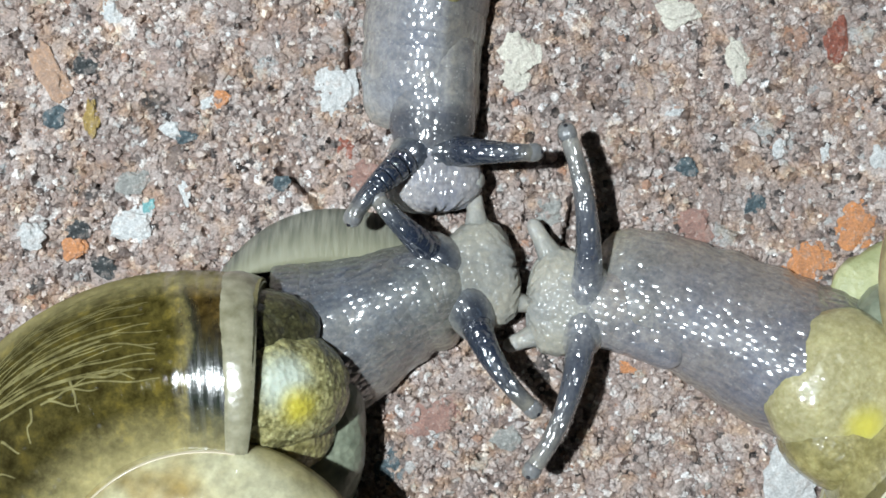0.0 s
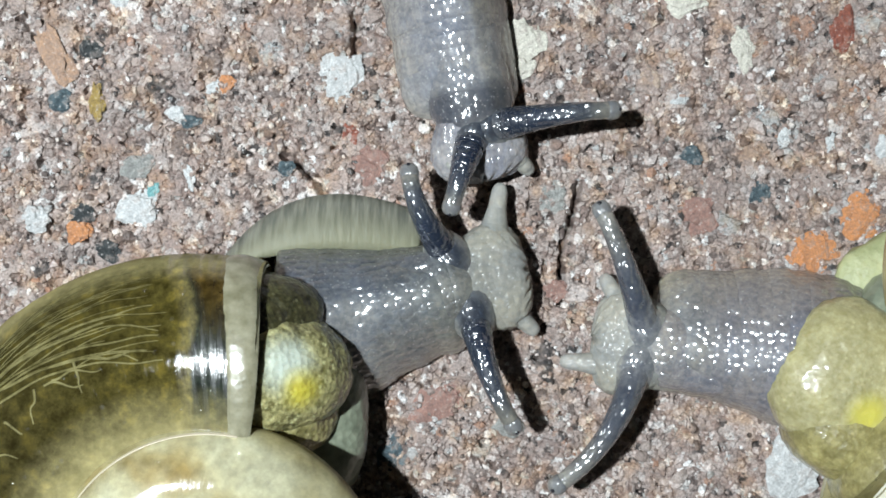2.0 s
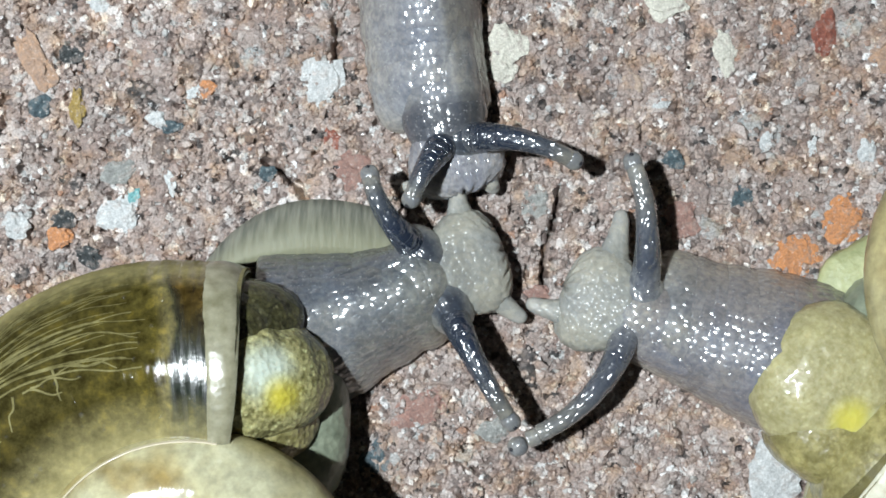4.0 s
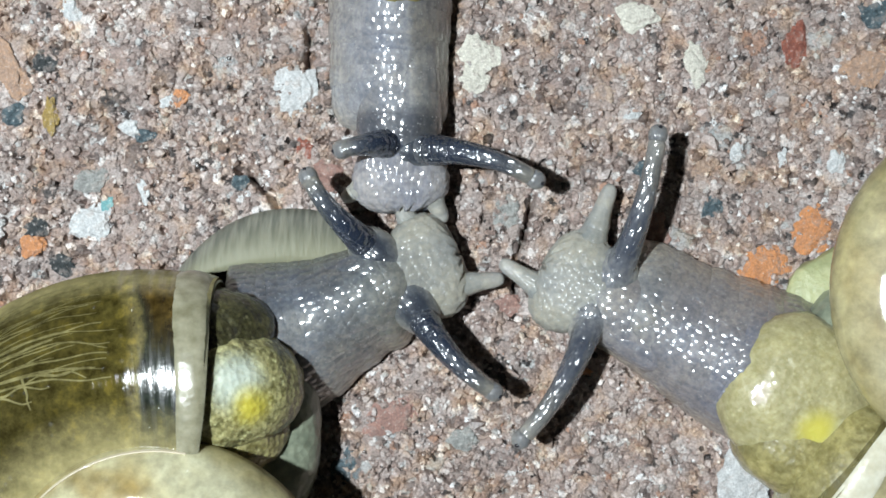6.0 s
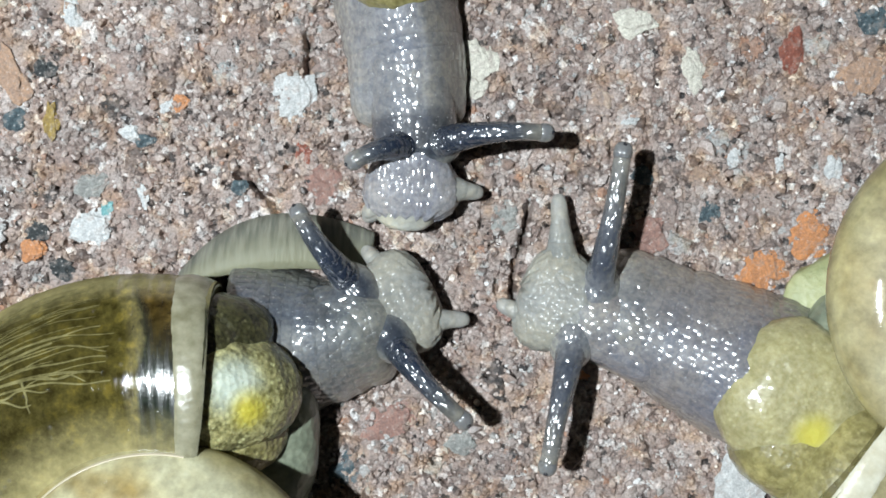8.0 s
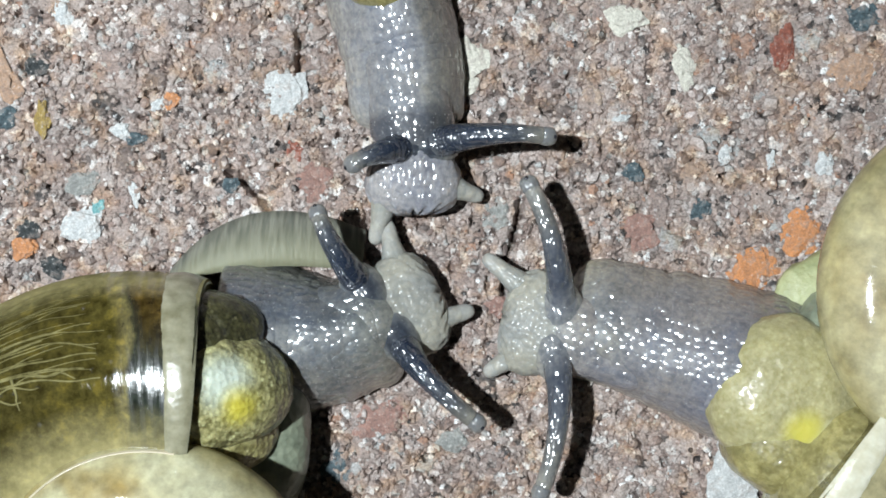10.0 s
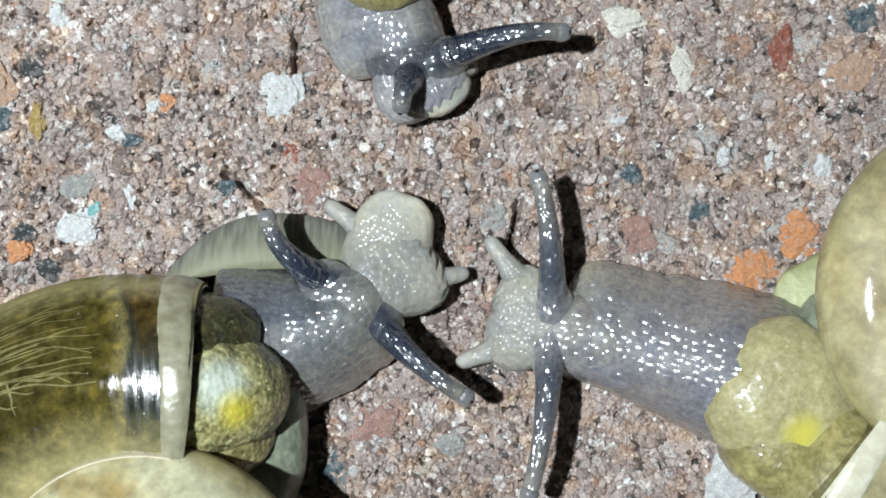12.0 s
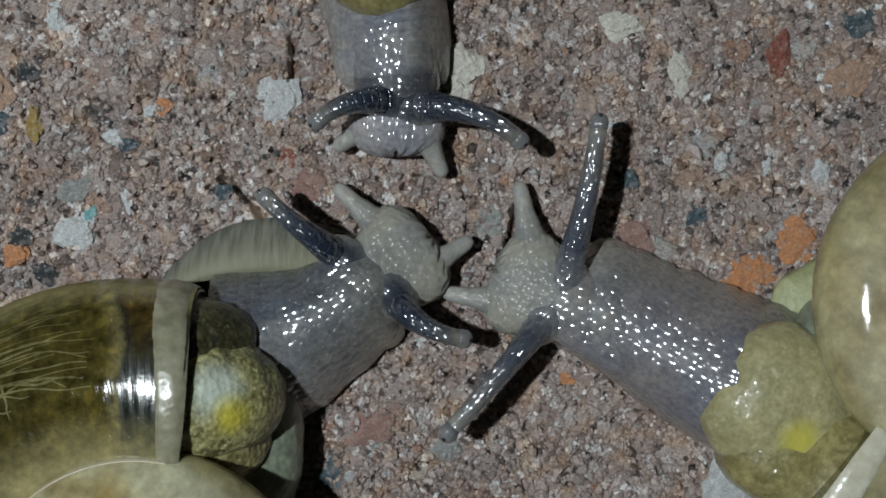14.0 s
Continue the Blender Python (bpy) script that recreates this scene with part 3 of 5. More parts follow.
PALE = {
    'times': (0, 0.5, 1, 1.2, 1.5, 2, 2.5, 5, 5.5, 6, 6.5, 7, 7.5, 10, 10.5, 11, 11.5, 12, 12.5, 13, 13.5, 14),
    'crown': ((8.24, -3.11), (7.79, -3.40), (7.81, -3.72), (11.24, -6.44), (11.39, -6.47), (11.37, -6.03), (11.52, -5.01), (11.19, -3.37), (11.45, -2.69), (11.27, -2.66), (11.16, -2.53), (11.17, -2.53), (10.80, -2.79), (9.66, -4.26), (10.07, -4.28), (9.98, -4.42), (10.00, -4.17), (9.60, -4.11), (9.42, -3.64), (9.47, -3.15), (9.56, -2.54), (9.78, -2.18)),
    'snout': ((4.98, -2.76), (4.52, -2.43), (4.36, -3.24), (8.23, -5.74), (8.55, -5.79), (8.37, -5.63), (8.19, -3.97), (7.98, -1.95), (8.21, -1.27), (8.16, -0.93), (8.07, -0.80), (7.74, -1.11), (7.36, -1.39), (6.62, -3.51), (6.13, -3.39), (6.55, -4.00), (5.91, -3.45), (6.11, -3.06), (6.07, -2.88), (6.16, -1.76), (6.23, -1.44), (6.43, -0.60)),
    'eye_a_base': ((7.75, -1.90), (7.74, -1.89), (7.61, -2.22), (10.72, -5.21), (10.87, -5.25), (10.69, -4.81), (11.15, -3.50), (12.17, -1.85), (12.12, -0.89), (11.94, -0.99), (12.14, -1.02), (11.99, -1.01), (11.64, -1.26), (9.45, -2.74), (9.42, -3.21), (9.32, -3.35), (9.04, -3.25), (8.95, -2.59), (8.92, -2.13), (9.26, -1.34), (9.65, -0.73), (10.03, -0.82)),
    'eye_a_bend': ((7.50, 2.09), (7.65, 1.94), (7.32, 1.61), (8.54, -2.52), (8.67, -2.57), (9.36, -1.54), (9.84, -0.25), (12.45, 1.70), (12.72, 2.36), (12.82, 2.29), (13.01, 2.54), (13.02, 2.27), (12.23, 2.02), (8.75, 0.54), (8.27, 0.67), (8.74, 0.08), (8.48, 0.62), (8.70, 0.98), (8.52, 1.44), (9.30, 2.21), (10.25, 2.84), (10.79, 3.32)),
    'eye_a_tip': ((6.46, 6.18), (7.32, 5.79), (6.83, 5.31), (6.38, -0.18), (6.51, -0.53), (8.06, 1.40), (8.55, 2.39), (12.19, 5.71), (12.67, 6.36), (13.59, 6.31), (13.65, 6.42), (13.80, 6.16), (13.14, 6.05), (7.43, 3.66), (7.39, 3.70), (7.92, 2.90), (7.61, 3.14), (8.04, 4.09), (7.87, 4.71), (9.16, 5.77), (10.50, 6.48), (11.39, 7.35)),
    'eye_b_base': ((7.45, -4.73), (7.00, -5.16), (7.17, -5.48), (10.58, -7.58), (10.73, -7.62), (10.12, -7.20), (10.43, -6.62), (10.69, -4.09), (10.65, -4.17), (10.33, -3.84), (10.07, -3.72), (10.37, -3.72), (9.87, -4.28), (9.03, -5.74), (9.29, -5.90), (9.20, -5.89), (9.21, -5.64), (8.82, -5.28), (8.35, -5.42), (8.25, -4.62), (8.19, -4.03), (8.71, -3.36)),
    'eye_b_bend': ((6.47, -8.20), (5.89, -8.32), (5.33, -8.93), (9.29, -10.72), (9.44, -10.76), (8.55, -10.36), (8.44, -9.91), (8.53, -7.44), (8.66, -7.35), (8.78, -6.90), (9.10, -6.92), (9.27, -6.93), (8.92, -7.48), (9.12, -8.92), (9.23, -9.08), (9.29, -9.07), (9.16, -9.11), (8.48, -8.75), (7.58, -8.90), (6.73, -7.80), (6.23, -6.95), (6.45, -5.84)),
    'eye_b_tip': ((4.59, -11.65), (3.56, -11.17), (2.71, -11.34), (7.88, -12.99), (8.18, -13.04), (5.82, -13.11), (5.26, -11.62), (4.75, -10.47), (5.91, -10.36), (6.47, -9.94), (7.25, -10.53), (7.42, -10.80), (7.80, -10.82), (8.15, -12.71), (8.40, -12.57), (8.79, -12.70), (8.79, -12.59), (7.65, -12.67), (5.56, -12.25), (4.12, -10.98), (3.16, -9.56), (3.54, -9.16)),
    'feeler_a': ((5.02, 1.29), (4.86, 1.15), (5.94, -0.14), (7.82, -3.60), (8.14, -3.65), (8.88, -2.54), (9.16, -1.34), (11.29, 2.60), (11.36, 3.11), (11.62, 3.49), (11.37, 3.61), (10.72, 3.63), (9.86, 3.65), (5.52, -0.40), (5.19, -0.60), (4.97, -0.43), (5.13, 0.13), (5.79, 0.68), (5.73, 2.12), (6.94, 2.61), (7.30, 3.43), (7.51, 4.11)),
    'feeler_b': ((3.77, -5.28), (3.46, -5.10), (3.76, -5.91), (7.36, -8.12), (7.69, -8.17), (6.72, -6.94), (6.23, -6.19), (5.99, -1.82), (6.07, -1.14), (5.85, -0.80), (5.92, -1.20), (5.58, -1.36), (5.82, -1.90), (5.72, -6.54), (6.02, -6.57), (5.52, -6.87), (5.02, -6.31), (4.27, -5.92), (4.38, -4.65), (4.01, -3.30), (3.76, -2.74), (3.65, -1.88)),
    'mouth': ((7.47, -3.03), (6.91, -3.14), (6.83, -3.59), (10.67, -6.30), (10.98, -6.37), (10.85, -5.96), (10.57, -4.71), (10.26, -2.96), (10.50, -2.28), (10.35, -2.14), (10.25, -2.02), (10.04, -2.06), (9.67, -2.33), (9.04, -4.11), (8.57, -3.94), (9.03, -4.30), (8.38, -3.88), (8.50, -3.78), (8.51, -3.43), (8.47, -2.72), (8.60, -2.23), (8.69, -1.66)),
}
GREYISH = {
    'times': (0, 0.5, 1, 1.5, 2, 2.5, 5, 5.5, 6, 6.5, 7, 7.5, 10, 10.5, 11, 11.5, 12, 12.5, 13, 13.5, 14),
    'crown': ((-0.59, 5.57), (-0.57, 5.27), (0.05, 5.38), (0.89, 5.42), (1.54, 5.72), (1.61, 5.36), (0.65, 5.26), (0.19, 5.31), (-0.08, 5.50), (-0.61, 5.93), (-0.36, 6.09), (0.48, 6.15), (1.28, 5.77), (1.11, 5.59), (0.54, 5.41), (0.30, 5.51), (1.54, 9.94), (2.09, 9.08), (1.74, 8.77), (1.16, 8.49), (0.69, 8.39)),
    'snout': ((-0.46, 2.36), (0.02, 2.53), (0.64, 2.65), (1.70, 3.00), (1.93, 3.32), (2.42, 3.10), (0.80, 2.67), (0.13, 2.56), (0.03, 2.42), (-0.84, 3.18), (-0.42, 3.03), (0.45, 2.13), (1.25, 2.39), (1.09, 2.35), (0.54, 2.18), (0.26, 1.96), (2.45, 8.13), (2.39, 7.22), (2.21, 6.60), (1.15, 6.14), (0.62, 6.04)),
    'eye_a_base': ((0.75, 5.24), (0.92, 5.39), (1.83, 5.64), (2.37, 5.83), (3.02, 6.13), (3.09, 5.63), (1.99, 5.68), (1.98, 5.29), (1.28, 5.48), (1.19, 6.05), (1.30, 6.13), (1.98, 6.28), (2.94, 6.05), (2.62, 5.87), (2.03, 5.70), (1.95, 5.70), (3.78, 11.24), (4.18, 9.94), (3.53, 9.09), (2.81, 8.46), (2.34, 8.35)),
    'eye_a_bend': ((2.80, 5.09), (3.40, 5.46), (4.45, 5.71), (5.12, 6.15), (5.77, 6.36), (5.99, 5.72), (4.63, 5.03), (4.63, 4.81), (4.24, 5.01), (4.00, 5.71), (4.12, 6.02), (4.64, 6.38), (5.45, 6.29), (5.42, 5.83), (4.83, 5.80), (4.61, 5.54), (6.42, 11.57), (6.82, 10.19), (6.15, 8.95), (5.47, 8.25), (4.86, 7.69)),
    'eye_a_tip': ((4.74, 5.06), (6.08, 5.50), (7.13, 5.60), (7.95, 6.41), (8.61, 6.58), (8.82, 5.48), (7.47, 3.75), (7.75, 3.67), (7.23, 3.73), (6.69, 4.88), (6.95, 5.79), (7.63, 6.36), (8.45, 6.15), (8.27, 5.28), (7.69, 4.98), (7.45, 4.68), (9.26, 11.72), (9.57, 10.13), (8.85, 7.84), (8.02, 7.29), (7.26, 6.27)),
    'eye_b_base': ((-2.37, 4.94), (-2.05, 4.50), (-0.99, 4.90), (0.44, 5.23), (1.24, 5.23), (1.17, 5.17), (0.05, 5.66), (-0.10, 5.73), (-0.51, 6.06), (-0.76, 6.78), (-0.65, 6.49), (0.18, 6.41), (0.69, 5.73), (0.82, 6.01), (0.09, 5.82), (0.01, 5.92), (1.11, 9.88), (1.50, 8.87), (1.14, 9.01), (0.72, 8.74), (0.40, 8.78)),
    'eye_b_bend': ((-3.66, 3.12), (-3.05, 2.97), (-1.55, 2.93), (-0.14, 2.96), (0.66, 3.09), (0.60, 2.90), (-0.95, 4.41), (-1.53, 4.47), (-1.80, 5.54), (-2.20, 6.78), (-2.09, 6.31), (-1.26, 5.88), (-0.61, 5.21), (-0.64, 5.63), (-1.53, 5.73), (-1.88, 5.69), (0.99, 8.73), (0.64, 8.01), (-0.16, 8.01), (-1.03, 7.88), (-1.62, 8.22)),
    'eye_b_tip': ((-4.72, 1.66), (-3.96, 1.51), (-1.71, 1.77), (-0.57, 1.35), (0.23, 1.48), (0.02, 1.30), (-2.00, 3.25), (-2.79, 3.70), (-3.01, 5.26), (-3.85, 6.63), (-3.59, 5.92), (-2.77, 5.22), (-1.82, 4.63), (-2.29, 5.00), (-3.17, 5.07), (-3.68, 5.21), (0.83, 7.89), (0.04, 7.17), (-1.50, 7.31), (-2.53, 7.31), (-3.41, 7.21)),
    'feeler_a': ((1.57, 3.79), (2.52, 2.86), (3.13, 3.45), (3.74, 3.82), (4.29, 3.84), (4.14, 2.83), (3.14, 3.33), (3.08, 2.75), (2.22, 1.99), (1.50, 2.90), (2.55, 3.23), (3.73, 3.59), (4.70, 3.22), (4.38, 2.23), (3.69, 1.60), (3.07, 1.37), (4.47, 10.39), (4.74, 8.08), (4.71, 6.66), (3.98, 5.43), (3.12, 5.01)),
    'feeler_b': ((-2.65, 2.54), (-2.63, 2.71), (-1.39, 2.82), (-0.32, 3.18), (0.22, 3.65), (0.40, 3.27), (-1.86, 2.20), (-2.54, 2.72), (-2.81, 3.04), (-3.36, 3.18), (-3.27, 3.33), (-2.24, 3.06), (-0.79, 0.81), (-2.07, 1.55), (-2.76, 1.37), (-3.05, 1.94), (0.09, 8.64), (0.19, 7.41), (-0.45, 7.09), (-1.69, 6.15), (-2.38, 6.37)),
    'mouth': ((-0.56, 4.86), (-0.51, 4.97), (0.11, 5.09), (0.90, 5.37), (1.53, 5.79), (1.58, 5.46), (0.65, 5.16), (0.18, 5.06), (-0.06, 4.92), (-0.64, 5.67), (-0.37, 5.53), (0.19, 2.11), (1.28, 4.89), (1.11, 4.85), (0.54, 4.68), (0.29, 4.46), (3.07, 8.97), (1.99, 9.69), (1.68, 9.04), (1.16, 8.64), (0.69, 8.54)),
}
RISE = {"eye_bend": 4.2, "eye_tip": 4.2}

# the stalks keep their outline about this point of the ground plan when their height changes
UNDER = Vector((1.6, 0.1, 0.0))


def facing(place, way):
    """A pose at a place (mm) whose x axis points along way."""
    x = way.normalized()
    y = Vector((0, 0, 1)).cross(x).normalized()
    z = x.cross(y)
    m = Matrix((x, y, z)).transposed().to_4x4()
    m.translation = place * MM
    return m


def bow(a, b, c, u):
    """A point and its direction on the parabola through a, b (half way) and c."""
    k = b * 2 - (a + c) / 2
    return a * (1 - u) ** 2 + k * (2 * u * (1 - u)) + c * u * u, (k - a) * (2 * (1 - u)) + (c - k) * (2 * u)


def spline(a, da, b, db, u):
    h = (2 * u ** 3 - 3 * u ** 2 + 1, u ** 3 - 2 * u ** 2 + u, -2 * u ** 3 + 3 * u ** 2, u ** 3 - u ** 2)
    g = (6 * u * u - 6 * u, 3 * u * u - 4 * u + 1, -6 * u * u + 6 * u, 3 * u * u - 2 * u)
    return a * h[0] + da * h[1] + b * h[2] + db * h[3], a * g[0] + da * g[1] + b * g[2] + db * g[3]


# shell: a tube wound on a spiral about a point beside the neck; a runs back from the mouth of the shell
AXIS, OUTER, SHRINK, TURNS = (-5.6, -12.2), 16.5, 0.088, 3.2


def whorl(a, v, swell=1.0):
    """A place on the shell (mm, the snail's space): a radians back from the mouth, v around the tube (0 outside, 90 degrees on top)."""
    out = OUTER * math.exp(-SHRINK * a * (1 + 0.03 * a))
    bulge = 1 + 0.12 * math.sin(min(a, math.pi))
    centre, tube = out * 0.58, out * 0.42 * swell
    turn = math.radians(71.5) + a + 0.13 * math.cos(v) * math.exp(-a)
    r = (centre + tube * math.cos(v)) * bulge
    z = 4.7 + 0.58 * a - 0.004 * a * a + 1.1 * max(0.0, math.cos(v - 1.1)) ** 2 * math.exp(-(a / 0.55) ** 2) + tube * (0.58 + 0.10 * min(1.0, a / 1.5)) * math.sin(v)
    return Vector((AXIS[0] + r * math.cos(turn), AXIS[1] + r * math.sin(turn), z))


def shell_mesh():
    verts, along, around, rings, sides = [], [], [], 220, 40
    for i in range(rings):
        a = 2 * math.pi * TURNS * (i / (rings - 1))
        for j in range(sides):
            v = 2 * math.pi * j / sides
            verts.append(whorl(a, v))
            along.append(i / (rings - 1))
            around.append(0.5 - abs(j / sides - 0.5))
    faces = tube_faces(rings, sides)
    faces.append(tuple(range(sides)))
    faces.append(tuple(range((rings - 1) * sides, rings * sides))[::-1])
    return mesh_of("shell", verts, faces, along=along, around=around)


def collar_mesh():
    """The thick pale rim of the mantle that laps over the mouth of the shell."""
    verts, sides, rings = [], 56, 9
    for i in range(rings):
        s = i / (rings - 1) * 2 - 1
        for j in range(sides):
            v = 2 * math.pi * j / sides
            low = min(1.0, max(0.0, (v - 1.55) / 1.0)) if v < 3.6 else 0.0
            a = 0.062 + 0.078 * s * (1 - 0.25 * low) + 0.012 * math.sin(v * 2 + 0.6) - 0.10 * low * low
            swell = 1.0 + 0.05 * math.sqrt(max(0.0, 1 - s * s)) - 0.03 - 0.01 * low + 0.012 * noise.noise(Vector((v * 3, s, 0)))
            verts.append(whorl(a, v, swell))
    faces = tube_faces(rings, sides)
    return mesh_of("collar", verts, faces)


def vein_mesh(run):
    """A thin raised thread over the shell through (a, v) places."""
    verts, sides = [], 6
    for i, (a, v, r) in enumerate(run):
        p = whorl(a, v, 1.0005)
        q = whorl(run[min(i + 1, len(run) - 1)][0], run[min(i + 1, len(run) - 1)][1]) - whorl(run[max(i - 1, 0)][0], run[max(i - 1, 0)][1])
        up = (p - whorl(a, v, 0.5)).normalized()
        side = q.normalized().cross(up)
        for j in range(sides):
            w = 2 * math.pi * j / sides
            verts.append(p + side * (r * math.cos(w)) + up * (r * 0.16 * math.sin(w)))
    return mesh_of("vein", verts, tube_faces(len(run), sides))


def veins(parent):
    """A trunk along the body whorl whose branches fan out and run side by side towards the mouth."""
    pick = random.Random(4)

    def stem(a):
        return 0.80 + 0.16 * (1.5 - a)

    def branch(a, v_end, a_end, wide, bend=0.55):
        """A thread from the trunk at a to (a_end, v_end), soon parallel to its neighbours."""
        turn, wave, run = pick.uniform(0, 6), pick.uniform(0.015, 0.045), []
        a_end += pick.uniform(-0.07, 0.05)
        for k in range(25):
            u = k / 24
            run.append((a + (a_end - a) * u, stem(a) + (v_end - stem(a)) * u ** bend + wave * (math.sin(8 * u + turn) + 0.45 * math.sin(21 * u + 2.3 * turn)) * u, wide * (1 - 0.7 * u)))
        return run

    def thread(run):
        part("vein", vein_mesh(run), VEIN, parent)
    thread([(1.75 - 1.15 * k / 24, stem(1.75 - 1.15 * k / 24) + 0.015 * math.sin(k * 0.7), 0.28 - 0.19 * k / 24) for k in range(25)])
    for k in range(14):
        a, v_end = 1.0 + 0.55 * pick.random(), 0.34 + 0.95 * k / 13 + pick.uniform(-0.03, 0.03)
        run = branch(a, v_end, 0.385 + pick.uniform(0.0, 0.06), pick.uniform(0.08, 0.15))
        thread(run)
        for m in (8, 14):
            if pick.random() < 0.75:
                (fa, fv, fr), off = run[m], pick.choice((-1, 1)) * pick.uniform(0.04, 0.09)
                long = min(fa - 0.41, pick.uniform(0.2, 0.45))
                thread([(fa - long * q / 14, fv + (run[-1][1] - fv) * 0.5 * q / 14 + off * (q / 14) ** 0.7, fr * 0.6 * (1 - 0.5 * q / 14)) for q in range(15)])
    for k in range(9):
        a = pick.uniform(0.65, 1.7)
        way, long = pick.uniform(0.10, 0.30), pick.uniform(-0.12, 0.22)
        turn = pick.uniform(0, 6)
        thread([(a - long * q / 10, 1.16 + way * q / 10 + 0.02 * math.sin(turn + q * 0.8), 0.09 * (1 - 0.6 * q / 10)) for q in range(11)])


def skirt_mesh():
    """The ribbed foot margin that shows behind the neck as a crescent."""
    verts, around, steps, rows = [], [], 90, 7
    outer = (Vector((-5.4, 4.3, 0.8)), Vector((-1.5, 9.7, 0.5)), Vector((5.6, 6.7, 0.6)))
    inner = (Vector((-5.0, 3.6, 1.6)), Vector((-0.5, 5.2, 2.3)), Vector((5.4, 4.4, 1.2)))
    for i in range(steps):
        u = i / (steps - 1)
        o = outer[0] * (1 - u) ** 2 + outer[1] * (2 * u * (1 - u)) + outer[2] * u * u
        p = inner[0] * (1 - u) ** 2 + inner[1] * (2 * u * (1 - u)) + inner[2] * u * u
        for j in range(rows):
            s = j / (rows - 1)
            q = p.lerp(o, s)
            q.z += 0.55 * math.sin(math.pi * s) * math.sin(math.pi * u) ** 0.5 + 0.02 * math.sin(u * 150) * s
            verts.append(q)
            around.append(s)
        for j in range(rows):
            q = verts[i * rows * 2 + rows - 1 - j].copy()
            q.z = max(0.05, q.z - 0.7)
            verts.append(q)
            around.append(1 - j / (rows - 1))
    faces = tube_faces(steps, rows * 2)
    faces.append(tuple(range(rows * 2))[::-1])
    faces.append(tuple(range((steps - 1) * rows * 2, steps * rows * 2)))
    return mesh_of("skirt", verts, faces, around=around)


def limb(name, count, reach, radius, parent, material, flat=1.0, square=2.1, lap=2.4, power=6.0, tall=None, run=1.0, top=1.0, start=0.0):
    """count overlapping pieces of a limb about reach mm long; radius(u) gives its half width, tall(u) its half height; the skin's colours run over the first run of it."""
    made, step = [], reach / count
    for i in range(count):
        u = start + (1 - start) * (i + 0.5) / count
        half, r = lap * step, radius(u)
        h = tall(u) if tall else r * flat

        def shape(x):
            v = min(top, max(0.0, u + x / reach))
            k = radius(v) / r
            return k, tall(v) / h if tall else k
        wide = half / reach
        me = barrel(name, half, r, h, ((u - wide) / run, (u + wide) / run), square=square, start=u * reach, shape=shape, power=power)
        made.append(part(name, me, material, parent))
    return made


def bell(name, count, reach, spec, parent, material, lap=1.2, run=1.0):
    """count overlapping pieces of the body behind the head: a low ridge whose flanks run out into a thin foot edge, the right flank wider than the left."""
    made, step, rings, around = [], reach / count, 25, 40
    (right_a, right_b), (left_a, left_b) = spec["right"], spec["left"]

    def ease(v):
        return v * v * (3 - 2 * v)
    for i in range(count):
        u, last = (i + 0.5) / count, i == count - 1
        verts, along, rest, side = [], [], [], []
        for k in range(rings):
            s = -math.cos(math.pi * k / (rings - 1))
            front = last and s > 0
            x = s * step * (2.4 if front else lap)
            v = min(1.0, max(0.0, u + x / reach))
            end = max(0.01, 1 - abs(s) ** (4.5 if front else 8.0)) ** (0.3 if front else 0.125)
            high = 2 * neck_height(spec, min(v, 0.9)) * 0.98 * max(0.01, 1 - abs(s) ** (2.3 if front else 8.0)) ** (0.48 if front else 0.125)
            hump = min(1.0, v / 0.5)
            high *= 1 + spec["hump"] * (1 - hump * hump * (3 - 2 * hump))
            for j in range(around):
                c = math.cos(2 * math.pi * j / around)
                frill = 1 + 0.035 * noise.noise(Vector(((u * reach + x) * 0.8, 3.0 if c > 0 else 7.0, 1.0))) + 0.012 * noise.noise(Vector(((u * reach + x) * 2.6, 5.0 if c > 0 else 9.0, 1.0)))
                wide = (left_a + (left_b - left_a) * ease(v)) if c > 0 else (right_a + (right_b - right_a) * ease(v))
                y = c * wide * end * frill
                top = 0.42 + (high - 0.42) * max(0.0, 1 - abs(c) ** 1.8) ** 0.68
                z = top if j <= around // 2 else 0.2
                verts.append((x, y, z))
                rest.append((x + u * reach, y, z))
                along.append((u + x / reach) / run)
                side.append(c)
        faces = tube_faces(rings, around)
        faces.append(tuple(range(around - 1, -1, -1)))
        faces.append(tuple(range((rings - 1) * around, rings * around)))
        made.append(part(name, mesh_of(name, verts, faces, along=along, rest=rest, side=side), material, parent))
    return made


def neck_width(spec, u):
    """Half width of the neck, u from the shell past the crown into the snout: it narrows to rounded shoulders."""
    w = spec["width"]
    k = min(1.0, max(0.0, (u - 0.35) / 0.65))
    k = k * k * (3 - 2 * k)
    k = w[0] + (w[1] - w[0]) * k
    return k * (1 - 0.55 * min(1.0, max(0.0, (u - 0.88) / 0.33)))


def neck_height(spec, u):
    """Half height of the neck: it keeps its back high to the crown, then dips into the snout."""
    def ease(a, b):
        k = min(1.0, max(0.0, (u - a) / (b - a)))
        return k * k * (3 - 2 * k)
    return spec["high"] * (1 + spec["rise"] * ease(spec["slope"], 1.0) - (0.70 + spec["rise"]) * ease(0.90, 1.3))


